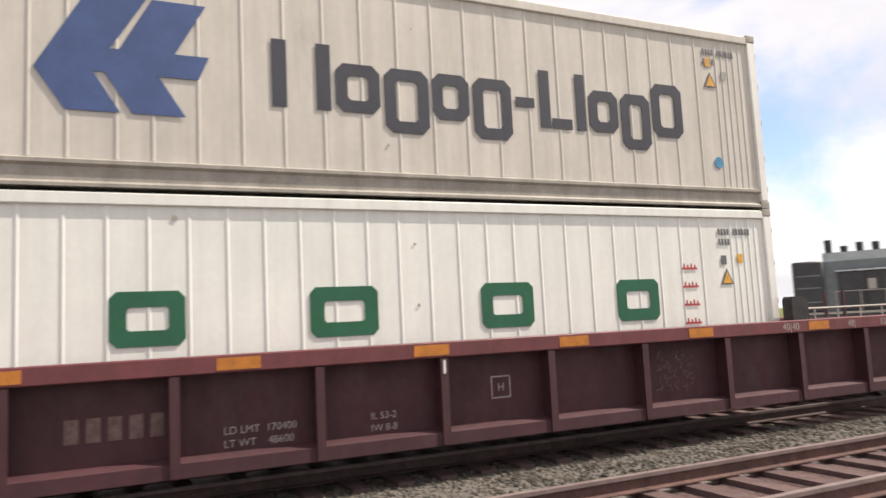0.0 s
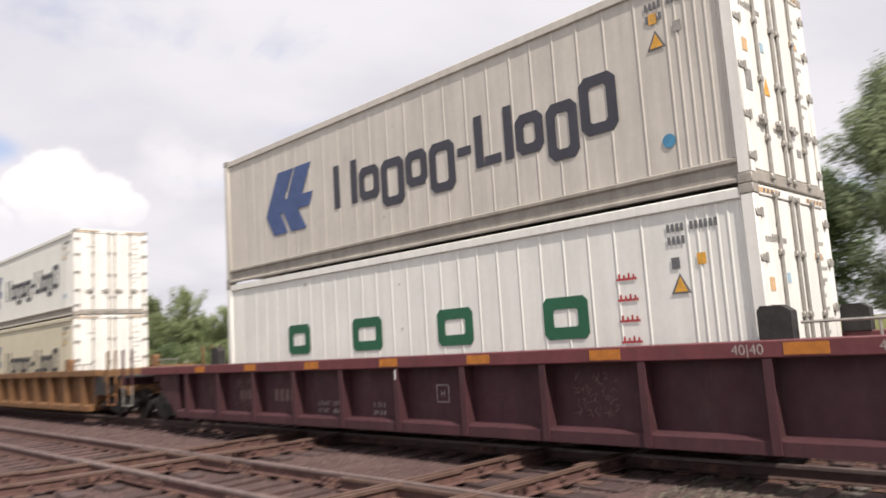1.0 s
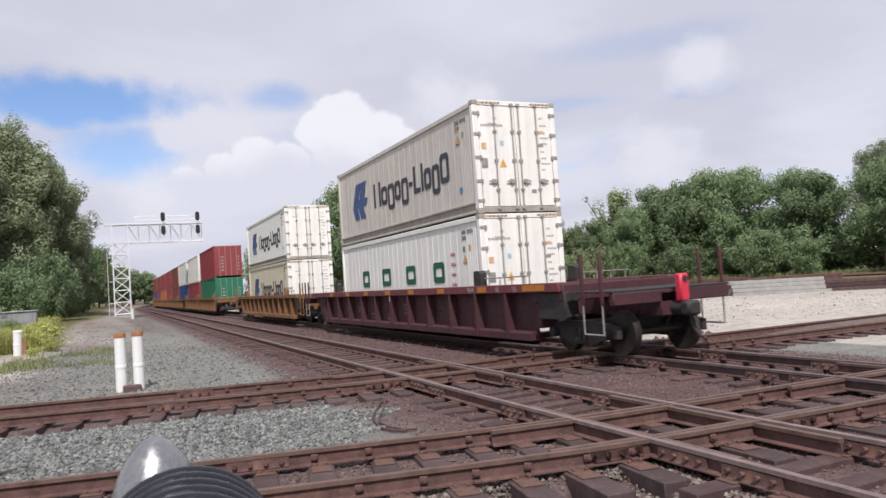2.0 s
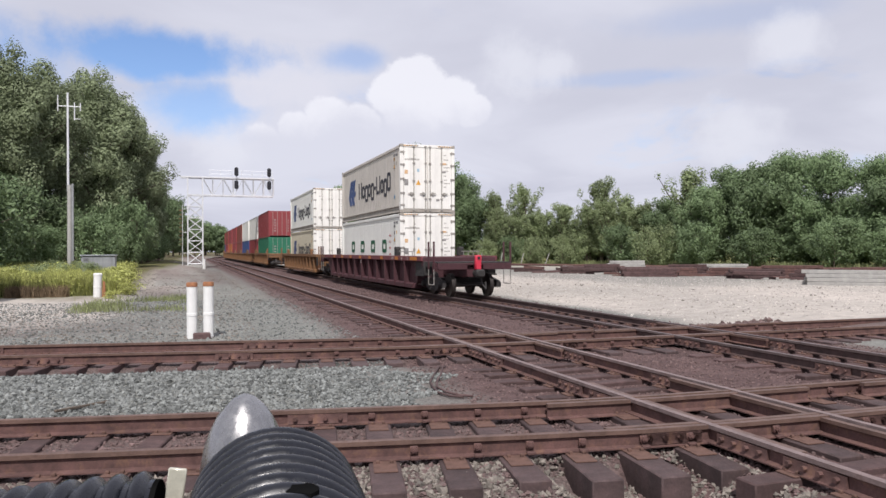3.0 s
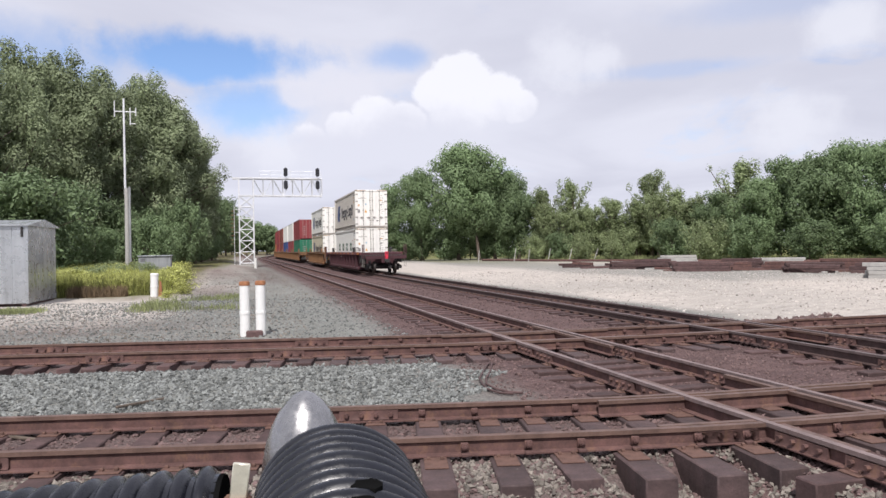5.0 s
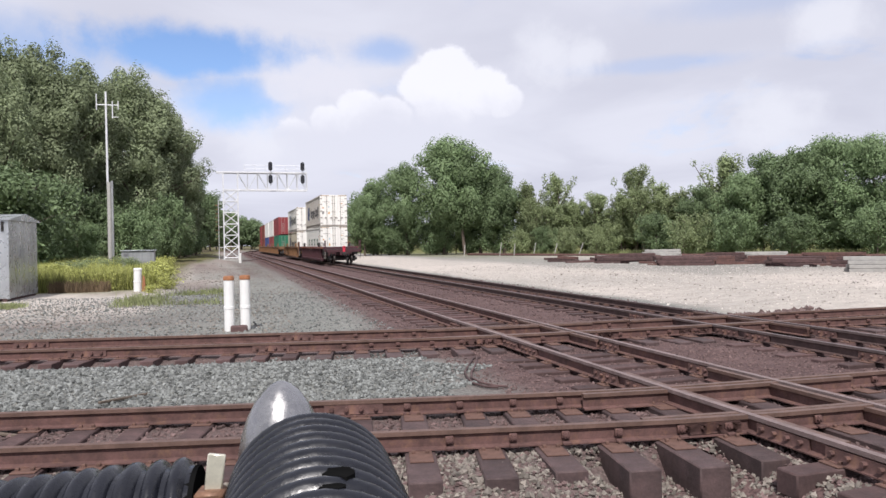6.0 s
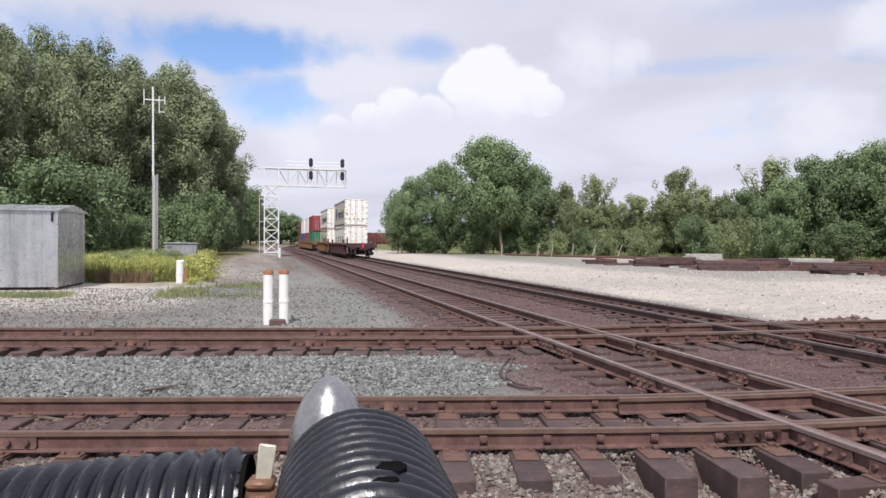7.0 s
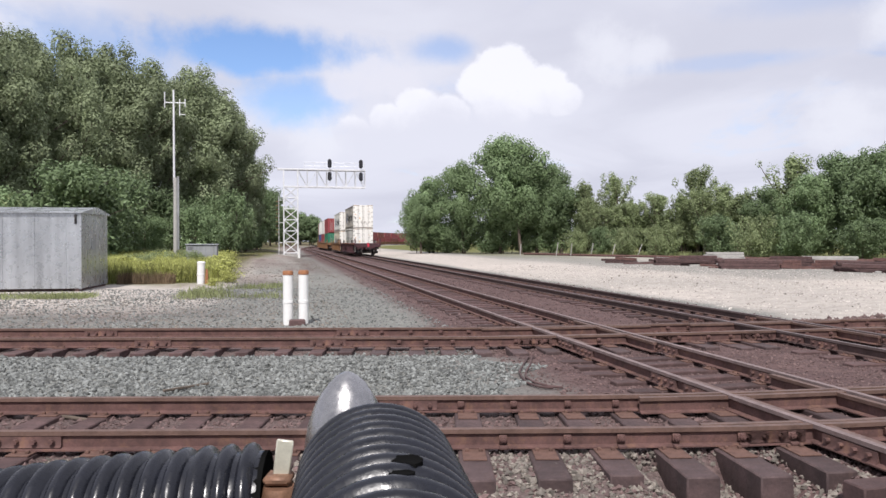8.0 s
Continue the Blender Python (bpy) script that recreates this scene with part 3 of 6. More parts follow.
def build_ground():
    def axis(lo, hi, f0, f1, step, far):
        v, p = [], f0
        while p <= f1 + 1e-6:
            v.append(p)
            p += step
        s, p = step, f0
        while p > lo:
            s = min(s * 1.16, far)
            p -= s
            v.insert(0, p)
        s, p = step, v[-1]
        while p < hi:
            s = min(s * 1.16, far)
            p += s
            v.append(p)
        return v
    xs, ys = axis(-1500, 1500, -12, 18, 0.2, 120), axis(-1500, 2500, 3.2, 20, 0.2, 120)
    verts, cols = [], []
    for y in ys:
        for x in xs:
            verts.append((x, y, ground_z(x, y)))
            cols.append(ground_kind(x, y))
    nx = len(xs)
    faces = [(j * nx + i, j * nx + i + 1, (j + 1) * nx + i + 1, (j + 1) * nx + i) for j in range(len(ys) - 1) for i in range(nx - 1)]
    mt = bpy.data.materials.new("ground_mixed")
    mt.use_nodes = True
    nt = mt.node_tree
    N, L = nt.nodes.new, nt.links.new
    b = nt.nodes["Principled BSDF"]
    b.inputs["Roughness"].default_value = 0.95
    b.inputs["Specular IOR Level"].default_value = 0.2
    tc = N("ShaderNodeTexCoord")
    at = N("ShaderNodeAttribute")
    at.attribute_name = "kind"
    sp = N("ShaderNodeSeparateXYZ")
    L(at.outputs["Vector"], sp.inputs[0])

    def tex(scale, lo, hi, feature="noise"):
        if feature == "noise":
            n = N("ShaderNodeTexNoise")
            n.inputs["Detail"].default_value, n.inputs["Roughness"].default_value = 8, 0.7
            o = n.outputs["Fac"]
        else:
            n = N("ShaderNodeTexVoronoi")
            o = n.outputs["Color"]
        n.inputs["Scale"].default_value = scale
        L(tc.outputs["Object"], n.inputs["Vector"])
        cr = N("ShaderNodeValToRGB")
        cr.color_ramp.elements[0].color, cr.color_ramp.elements[1].color = (*lo, 1), (*hi, 1)
        if feature == "noise":
            cr.color_ramp.elements[0].position, cr.color_ramp.elements[1].position = 0.33, 0.67
        L(o, cr.inputs[0])
        return cr.outputs[0]

    def mix(f, a, c, mode="MIX"):
        n = N("ShaderNodeMixRGB")
        n.blend_type = mode
        if isinstance(f, float):
            n.inputs[0].default_value = f
        else:
            L(f, n.inputs[0])
        L(a, n.inputs[1])
        L(c, n.inputs[2])
        return n.outputs[0]
    grey = mix(0.5, tex(30, (0.07, 0.073, 0.066), (0.31, 0.32, 0.29), "v"), tex(0.8, (0.15, 0.152, 0.14), (0.27, 0.26, 0.24)))
    brown = mix(0.55, tex(26, (0.038, 0.024, 0.024), (0.188, 0.124, 0.118), "v"), tex(1.2, (0.068, 0.042, 0.041), (0.150, 0.098, 0.092)))
    white = mix(0.45, tex(14, (0.30, 0.27, 0.24), (0.64, 0.58, 0.525), "v"), tex(0.5, (0.37, 0.335, 0.30), (0.62, 0.56, 0.50)))
    white = mix(0.5, white, tex(2.6, (0.30, 0.27, 0.24), (0.66, 0.60, 0.54)))
    grass = mix(0.5, tex(9, (0.05, 0.07, 0.02), (0.20, 0.20, 0.06)), tex(0.3, (0.09, 0.11, 0.03), (0.20, 0.18, 0.08)))
    c = mix(sp.outputs[1], grey, white)
    c = mix(sp.outputs[2], c, grass)
    c = mix(sp.outputs[0], c, brown)
    L(c, b.inputs["Base Color"])
    v = N("ShaderNodeTexVoronoi")
    v.inputs["Scale"].default_value = 24
    L(tc.outputs["Object"], v.inputs["Vector"])
    bp = N("ShaderNodeBump")
    bp.inputs["Strength"].default_value, bp.inputs["Distance"].default_value = 0.9, 0.03
    L(v.outputs["Distance"], bp.inputs["Height"])
    # ruts and windrows, a metre or so across
    hump = N("ShaderNodeTexNoise")
    hump.inputs["Scale"].default_value, hump.inputs["Detail"].default_value = 1.6, 5
    mp = N("ShaderNodeMapping")
    mp.inputs["Rotation"].default_value, mp.inputs["Scale"].default_value = (0, 0, radians(25)), (0.45, 1.6, 1)
    L(tc.outputs["Object"], mp.inputs[0])
    L(mp.outputs[0], hump.inputs["Vector"])
    bp2 = N("ShaderNodeBump")
    bp2.inputs["Strength"].default_value, bp2.inputs["Distance"].default_value = 0.8, 0.16
    L(hump.outputs["Fac"], bp2.inputs["Height"])
    L(bp2.outputs[0], bp.inputs["Normal"])
    L(bp.outputs[0], b.inputs["Normal"])
    me = soup("ground", verts, faces, mt)
    a = me.attributes.new("kind", "FLOAT_VECTOR", "POINT")
    a.data.foreach_set("vector", np.array(cols, dtype=np.float32).ravel())
    me.polygons.foreach_set("use_smooth", [True] * len(me.polygons))
    return tagged(new("ground", me), "rolling ballast, brown dirt and pale limestone ground beside the tracks", "ground", kind="structure")


ground = build_ground()


# ---- tracks ----
def rail_section(h=0.165):
    return [(-0.036, 0), (0.036, 0), (0.036, -0.035), (0.009, -0.05), (0.009, -h + 0.025), (0.07, -h + 0.012), (0.07, -h), (-0.07, -h), (-0.07, -h + 0.012), (-0.009, -h + 0.025), (-0.009, -0.05), (-0.036, -0.035)]


RAIL = rail_section()


def lay_rail(parent, pts, web_mat, head_mat, name="rail", dz=0.0):
    """A rail along a line of (x, y, heading) points: web and foot in one mesh, the worn head on top."""
    for nm, sec, mt in ((name, RAIL[2:], web_mat), ("rail_head", [(-0.0365, 0.002), (0.0365, 0.002), (0.0365, -0.036), (-0.0365, -0.036)], head_mat)):
        bm = B()
        rings = []
        for x, y, hd, *up_ in pts:
            c, s = math.cos(hd), math.sin(hd)
            z = dz + sum(up_)
            rings.append([bm.verts.new((x + u * c, y + u * s, v + z)) for u, v in sec])
        n = len(sec)
        for j in range(len(rings) - 1):
            for i in range(n):
                bm.faces.new((rings[j][i], rings[j][(i + 1) % n], rings[j + 1][(i + 1) % n], rings[j + 1][i]))
        bm.faces.new(rings[0][::-1])
        bm.faces.new(rings[-1])
        if nm == name:
            top = part(nm, bm, mt, parent)
        else:
            part(nm, bm, mt, top, "worn running surface")
    return top


def line_pts(a, b, step=None):
    hd = math.atan2(b[1] - a[1], b[0] - a[0]) - math.pi / 2
    n = 1 if not step else max(1, int(math.dist(a, b) / step))
    return [(a[0] + (b[0] - a[0]) * k / n, a[1] + (b[1] - a[1]) * k / n, hd) for k in range(n + 1)]


def tie_mesh(length=2.6, w=0.23, h=0.2, mt="tie"):
    bm = B()
    vs = box(bm, -length / 2, length / 2, -w / 2, w / 2, -h, 0, 0.012)
    return mesh_of("tie", bm, M[mt])


TIES = [tie_mesh(2.45 + 0.1 * k, 0.21 + 0.015 * k) for k in range(3)]
BIG_TIES = [tie_mesh(2.9 + 0.15 * k, 0.27, 0.3, "tie_oily") for k in range(2)]


def plate_mesh(half=0.17):
    bm = B()
    box(bm, -half, half, -0.1, 0.1, 0, 0.014, 0.004)
    for sx in (-0.1, 0.1):
        for sy in (-0.06, 0.06):
            box(bm, sx - 0.016, sx + 0.016, sy - 0.016, sy + 0.016, 0.01, 0.04, 0.005)
    return mesh_of("tie_plate", bm, M["plate"])


PLATE, BIG_PLATE = plate_mesh(), plate_mesh(0.34)


def joint_mesh(L_=0.62):
    bm = B()
    for s in (-1, 1):
        prism(bm, [(s * 0.012, -0.045), (s * 0.035, -0.05), (s * 0.035, -0.125), (s * 0.05, -0.145), (s * 0.012, -0.14)], "y", -L_ / 2, L_ / 2)
        for k in range(4):
            y = -L_ / 2 + L_ * (k + 0.5) / 4
            tube(bm, (s * 0.03, y, -0.09), (s * 0.075, y, -0.09), 0.024, seg=6)
    return mesh_of("joint_bar", bm, M["rail_web"])


JOINT = joint_mesh()


def clip_mesh():
    """A pair of nuts on a bolt through the web, over a stepped clip on the foot."""
    bm = B()
    for s in (-1, 1):
        tube(bm, (0, s * 0.008, -0.085), (0, s * 0.085, -0.085), 0.013, seg=6)
        tube(bm, (0, s * 0.045, -0.085), (0, s * 0.072, -0.085), 0.028, seg=6)
        box(bm, -0.035, 0.035, s * 0.009, s * 0.045, -0.122, -0.052, 0.006)
        box(bm, -0.04, 0.04, s * 0.045, s * 0.10, -0.165, -0.135, 0.006)
    return mesh_of("rail_bolt", bm, M["rail_web"])


CLIP = clip_mesh()


def cross_y(c, x):
    return c + drift(x)


def cross_pts(c, x0, x1):
    xs = [x0] + [q for q in (-40, -25, -16, *range(-12, 11)) if x0 + 0.3 < q < x1 - 0.3] + [x1]
    return [(q, cross_y(c, q), math.atan(drift_slope(q)) - math.pi / 2) for q in xs]


def lay_ties(parent, n, at, rnd, big=None, lift=lambda y: 0.0):
    """at(k) gives x, y, heading of tie k; each carries two plates."""
    for k in range(n):
        x, y, hd = at(k)
        bg_ = big and big(x, y)
        me = rnd.choice(BIG_TIES if bg_ else TIES)
        ob = new("tie", me)
        ob.parent = parent
        ob.matrix_basis = pose(x + rnd.uniform(-0.05, 0.05), y + rnd.uniform(-0.02, 0.02), -0.178 + lift(y) + rnd.uniform(-0.012, 0.003), 0, rnd.uniform(-0.4, 0.4), math.degrees(hd) + rnd.uniform(-2.0, 2.0))
        for s in (-1, 1):
            p = new("tie_plate", BIG_PLATE if bg_ else PLATE)
            p.parent = ob
            p.matrix_basis = pose(s * GAUGE / 2, 0, 0.001)


def straight_track(name, x0, label, head, web):
    tr = thing(name, label, "railway track", kind="structure")
    rnd = random.Random(int(x0 * 10))
    up = rise if x0 == X_NEAR else (lambda y: 0.0)
    for s in (-1, 1):
        pts = [(*along(l, x0 + s * GAUGE / 2)[:2], along(l, 0)[2], up(l)) for l in [-120, -1.5, -0.5, 0.5, 1.5, 2.5, 3.4, 16.0, 60, 120, 170] + list(range(180, 460, 10))]
        lay_rail(tr, pts, web, head)
    lay_ties(tr, 130, lambda k: (x0, 14.4 + 0.56 * k, 0), rnd)
    lay_ties(tr, 16, lambda k: (x0, 8.35 + 0.56 * k, 0) if k < 5 else (x0, 4.7 - 0.56 * (k - 5), 0), rnd, lift=up)
    # the rest of the ties, far off, in one piece
    bm = B()
    for k in range(420):
        l = 14.4 + 0.56 * (130 + k)
        x, y, hd = along(l, x0)
        vs = box(bm, -1.25, 1.25, -0.11, 0.11, -0.36, -0.18)
        bmesh.ops.transform(bm, matrix=pose(x, y, 0, 0, 0, math.degrees(hd)), verts=vs)
    for k in range(160):
        y = -1.6 - 0.56 * k
        box(bm, x0 - 1.25, x0 + 1.25, y - 0.11, y + 0.11, -0.36 + up(y), -0.18 + up(y))
    tagged(part("distant_ties", bm, M["tie"], tr), kind="stuff")
    return tr


def cross_track(name, c0, label):
    tr = thing(name, label, "railway track", kind="structure")
    rnd = random.Random(int(c0 * 10))
    for s in (-1, 1):
        c = c0 + s * GAUGE / 2
        lay_rail(tr, cross_pts(c, -60, 140), M["rail_web"], M["rail_dull"], dz=-0.006)
        for jx in ((-3.4, 1.3) if s > 0 else (-2.2, 0.75)):
            j = new("joint_bar", JOINT)
            j.parent = tr
            j.matrix_basis = pose(jx, cross_y(c, jx), 0, 0, 0, 90 + math.degrees(math.atan(drift_slope(jx))))
            tagged(j, "rusty bolted joint bar on the rail")
        # filler bars and bolts where the tracks cross
        for xc in (X_NEAR, X_TRAIN):
            for q in (-1, 1):
                for side in (-1, 1):
                    x = xc + q * (GAUGE / 2 + 0.42)
                    j = new("joint_bar", JOINT)
                    j.parent = tr
                    j.matrix_basis = pose(x, cross_y(c, x), -0.002, 0, 0, 90 + math.degrees(math.atan(drift_slope(x))))
            # guard rail inside the crossing
            x0_, x1_ = xc - GAUGE / 2 - 1.0, xc + GAUGE / 2 + 1.0
            cg = c - s * 0.115
            g = lay_rail(tr, cross_pts(cg, x0_, x1_), M["rail_web"], M["rail_dull"], "guard_rail", dz=-0.012)
        for k in range(22):
            x = 1.9 + 0.51 * k + rnd.uniform(-0.06, 0.06)
            if min(abs(abs(x - X_NEAR) - GAUGE / 2), abs(abs(x - X_TRAIN) - GAUGE / 2)) < 0.14:
                continue
            q = new("rail_bolt", CLIP)
            q.parent = tr
            q.matrix_basis = pose(x, cross_y(c, x), -0.006, 0, rnd.uniform(-6, 6), math.degrees(math.atan(drift_slope(x))))
            tagged(q, "rusty square nut and clip on the rail web")
    def big(x, y):
        return 1.6 < x < 12.8
    def at(k):
        x = -14 + 0.545 * k
        return x, cross_y(c0, x), math.atan(drift_slope(x)) + math.pi / 2
    for k in range(70):
        x, y, h_ = at(k)
        if min(abs(x - X_NEAR - GAUGE / 2), abs(x - X_NEAR + GAUGE / 2), abs(x - X_TRAIN - GAUGE / 2), abs(x - X_TRAIN + GAUGE / 2)) < 0.1:
            continue
        lay_ties(tr, 1, lambda _k: (x, y, h_), rnd, big)
    bm = B()
    for k in range(300):
        x = 24.2 + 0.545 * k if k < 200 else -14.5 - 0.545 * (k - 200)
        vs = box(bm, -1.25, 1.25, -0.11, 0.11, -0.36, -0.18)
        bmesh.ops.transform(bm, matrix=pose(x, cross_y(c0, x), 0, 0, 0, 90 + math.degrees(math.atan(drift_slope(x)))), verts=vs)
    tagged(part("distant_ties", bm, M["tie"], tr), kind="stuff")
    return tr


def crossing_guards():
    """Guard rails of the running tracks inside the crossing."""
    tr = thing("crossing_guard_rails", "rusty guard rails bolted inside the diamond crossing", "guard rail", kind="structure")
    for xc in (X_NEAR, X_TRAIN):
        for s in (-1, 1):
            for c0 in (C_FAR, C_NEAR):
                x = xc + s * (GAUGE / 2 - 0.115)
                lay_rail(tr, line_pts((x, cross_y(c0, x) - GAUGE / 2 - 1.0), (x, cross_y(c0, x) + GAUGE / 2 + 1.0)), M["rail_web"], M["rail_dull"], "guard_rail", dz=-0.018)
                for q in (-1, 1):
                    for e in (0.45, 1.25):
                        xr = xc + s * GAUGE / 2
                        j = new("joint_bar", JOINT)
                        j.parent = tr
                        j.matrix_basis = pose(xr, cross_y(c0, xr) + q * (GAUGE / 2 + e), -0.003)


def stones(name, n, region, size, material, label, seed, lift=0.0):
    """Loose stones strewn over the ground: many small lumps in one mesh."""
    rnd = np.random.RandomState(seed)
    base = np.array([(-1, 0, 0), (1, 0, 0), (0, -1, 0), (0, 1, 0), (0, 0, -0.8), (0, 0, 0.8)], float)
    tri = np.array([(0, 2, 5), (2, 1, 5), (1, 3, 5), (3, 0, 5), (2, 0, 4), (1, 2, 4), (3, 1, 4), (0, 3, 4)])
    V, F, k = [], [], 0
    tries = 0
    while k < n and tries < n * 6:
        tries += 1
        x, y = region(rnd)
        if x is None:
            continue
        s = size * (0.55 + 0.9 * rnd.rand() ** 2)
        v = base * (1 + 0.5 * (rnd.rand(6, 3) - 0.5)) * s * (0.6 + 0.8 * rnd.rand(3))
        a, b_ = rnd.rand(2) * 6.283
        ca, sa, cb, sb = math.cos(a), math.sin(a), math.cos(b_), math.sin(b_)
        v = v @ np.array([[ca, -sa, 0], [sa, ca, 0], [0, 0, 1]]) @ np.array([[1, 0, 0], [0, cb, -sb], [0, sb, cb]])
        V.append(v + (x, y, ground_z(x, y) + s * 0.25 + lift))
        F.append(tri + 6 * k)
        k += 1
    me = soup(name, np.concatenate(V).tolist(), np.concatenate(F).tolist(), material)
    return tagged(new(name, me), label, "gravel", kind="stuff")


straight_track("track_near", X_NEAR, "rusty double rails on timber ties in brown ballast", M["rail_mild"], M["rail_web"])
straight_track("track_train", X_TRAIN, "dark brown rails on timber ties under the freight train", M["rail_dark_head"], M["rail_dark"])
cross_track("track_cross_far", C_FAR, "rusty crossing track on timber ties in grey ballast")
cross_track("track_cross_near", C_NEAR, "rusty crossing track on heavy timber ties")
crossing_guards()


# ---- the train ----
C_LEN, C_W, C_H = 12.19, 2.438, 2.896


def ring(bm, u0, u1, z0, z1, stroke, x, dx, cut=0.0):
    """A plain outline block on a car's side, its corners cut, between u0 < u1 and z0 < z1."""
    def loop(a0, a1, b0, b1, q):
        return [(a0 + q, b0), (a1 - q, b0), (a1, b0 + q), (a1, b1 - q), (a1 - q, b1), (a0 + q, b1), (a0, b1 - q), (a0, b0 + q)]
    o = loop(u0, u1, z0, z1, max(cut, 0.001))
    n_ = loop(u0 + stroke, u1 - stroke, z0 + stroke, z1 - stroke, max(cut * 0.4, 0.001))
    vs = [[bm.verts.new((xx, u, z)) for u, z in l] for xx in (x, x + dx) for l in (o, n_)]
    for i in range(8):
        k = (i + 1) % 8
        bm.faces.new((vs[0][i], vs[0][k], vs[1][k], vs[1][i]))
        bm.faces.new((vs[2][i], vs[3][i], vs[3][k], vs[2][k]))
        bm.faces.new((vs[0][i], vs[2][i], vs[2][k], vs[0][k]))
        bm.faces.new((vs[1][i], vs[1][k], vs[3][k], vs[3][i]))


def bead_mesh(s, w, side_mat):
    bm = B()
    prism(bm, [(s * (w - 0.047), -0.024), (s * (w - 0.035), -0.008), (s * (w - 0.035), 0.008), (s * (w - 0.047), 0.024)], "z", 0.33, C_H - 0.16)
    return mesh_of("side_bead", bm, side_mat)


def reefer(side_mat, name, label, ys=None):
    """A 40 foot refrigerated box: rear doors at y = 0, floor at z = 0, centred on x = 0."""
    w = C_W / 2
    c = thing(name, label, "shipping container", "containers on the train")
    bm = B()
    box(bm, -w + 0.045, w - 0.045, 0.06, C_LEN - 0.05, 0.16, C_H - 0.02)
    part("body", bm, side_mat, c)
    # pressed vertical beads on both sides, closer set near the ends
    ys = ys or [1.49 + 0.4135 * k for k in range(24)]
    close = [0.22 + 0.13 * k for k in range(6)]
    for s in (-1, 1):
        bead = bead_mesh(s, w, side_mat)
        for y in ys + close + [C_LEN - v for v in close[:4]]:
            part("side_bead", bead, None, c).matrix_basis = pose(0, y, 0)
        bm = B()
        box(bm, s * (w - 0.06), s * (w - 0.004), 0.15, C_LEN - 0.15, C_H - 0.16, C_H - 0.03, 0.012)
        part("top_rail", bm, side_mat, c)
        bm = B()
        prism(bm, [(s * (w - 0.09), 0.025), (s * (w - 0.002), 0.025), (s * (w - 0.002), 0.06), (s * (w - 0.04), 0.09), (s * (w - 0.04), 0.24), (s * (w - 0.004), 0.27), (s * (w - 0.004), 0.31), (s * (w - 0.05), 0.335), (s * (w - 0.09), 0.335)], "y", 0.15, C_LEN - 0.15)
        part("bottom_rail", bm, M["rail_bottom"], c, "grimy lower side rail")
        for y0 in (0.0, C_LEN - 0.16):
            bm = B()
            box(bm, s * (w - 0.15), s * w, y0, y0 + 0.16, 0.12, C_H - 0.12, 0.015)
            part("corner_post", bm, side_mat if y0 else M["door_white"], c)
            for z0 in (0.0, C_H - 0.118):
                bm = B()
                box(bm, s * (w - 0.162), s * (w + 0.004), y0 - 0.004, y0 + 0.174, z0, z0 + 0.118, 0.01)
                box(bm, s * (w - 0.02), s * (w + 0.006), y0 + 0.05, y0 + 0.12, z0 + 0.04, z0 + 0.085)
                part("corner_casting", bm, M["rail_bottom"], c, "steel corner casting")
    bm = B()
    box(bm, -w + 0.1, w - 0.1, C_LEN - 0.06, C_LEN - 0.01, 0.14, C_H - 0.05)
    part("front_wall", bm, side_mat, c)
    for z0, z1, mt in ((0.02, 0.16, M["rail_bottom"]), (C_H - 0.13, C_H - 0.01, M["door_white"])):
        bm = B()
        box(bm, -w + 0.15, w - 0.15, 0.0, 0.12, z0, z1, 0.01)
        beam = part("door_header" if z0 > 1 else "door_sill", bm, mt, c)
        if z0 > 1:
            for s in (-1, 1):
                bm = B()
                box(bm, s * 0.46, s * 1.06, -0.003, 0.004, z0 + 0.035, z1 - 0.03)
                band = part("height_warning_band", bm, M["sticker_pale"], beam, "yellow and black height warning band")
                bm = B()
                for k in range(5):
                    u = s * (0.49 + 0.115 * k)
                    prism(bm, [(u, z0 + 0.035), (u + 0.045, z0 + 0.035), (u + 0.075, z1 - 0.03), (u + 0.03, z1 - 0.03)], "y", -0.006, -0.002)
                tagged(part("black_bars", bm, M["mark_dark"], band), kind="stuff")
    for s in (-1, 1):
        bm = B()
        box(bm, s * 0.012, s * (w - 0.16), 0.012, 0.07, 0.17, C_H - 0.14, 0.012)
        d = part("door", bm, M["door_white"], c, "white insulated rear door leaf")
        for rx in (0.10, 0.62):
            bm = B()
            tube(bm, (s * rx, -0.014, 0.10), (s * rx, -0.014, C_H - 0.07), 0.021, seg=8)
            for z in (0.12, 0.6, 1.35, 2.1, C_H - 0.1):
                box(bm, s * rx - 0.05, s * rx + 0.05, -0.034, 0.014, z - 0.035, z + 0.035, 0.008)
            part("locking_rod", bm, M["steel_grey"], d, "galvanised locking rod")
            bm = B()
            box(bm, s * rx - 0.02, s * rx + s * 0.26, -0.05, -0.026, 0.79, 0.83, 0.005)
            box(bm, s * rx + 0.06 * s, s * rx + s * 0.16, -0.055, 0.014, 0.75, 0.87, 0.008)
            part("handle", bm, M["steel_grey"], d, "dark locking handle")
        for z in (0.32, 0.82, 1.42, 2.02, 2.55):
            bm = B()
            box(bm, s * (w - 0.20), s * (w - 0.005), -0.012, 0.02, z - 0.045, z + 0.045, 0.008)
            tube(bm, (s * (w - 0.15), -0.014, z - 0.06), (s * (w - 0.15), -0.014, z + 0.06), 0.018, seg=6)
            part("hinge", bm, M["steel_grey"], d, "door hinge")
        # unreadable panel notes and stickers
        rnd = random.Random(5 + s)
        bm = B()
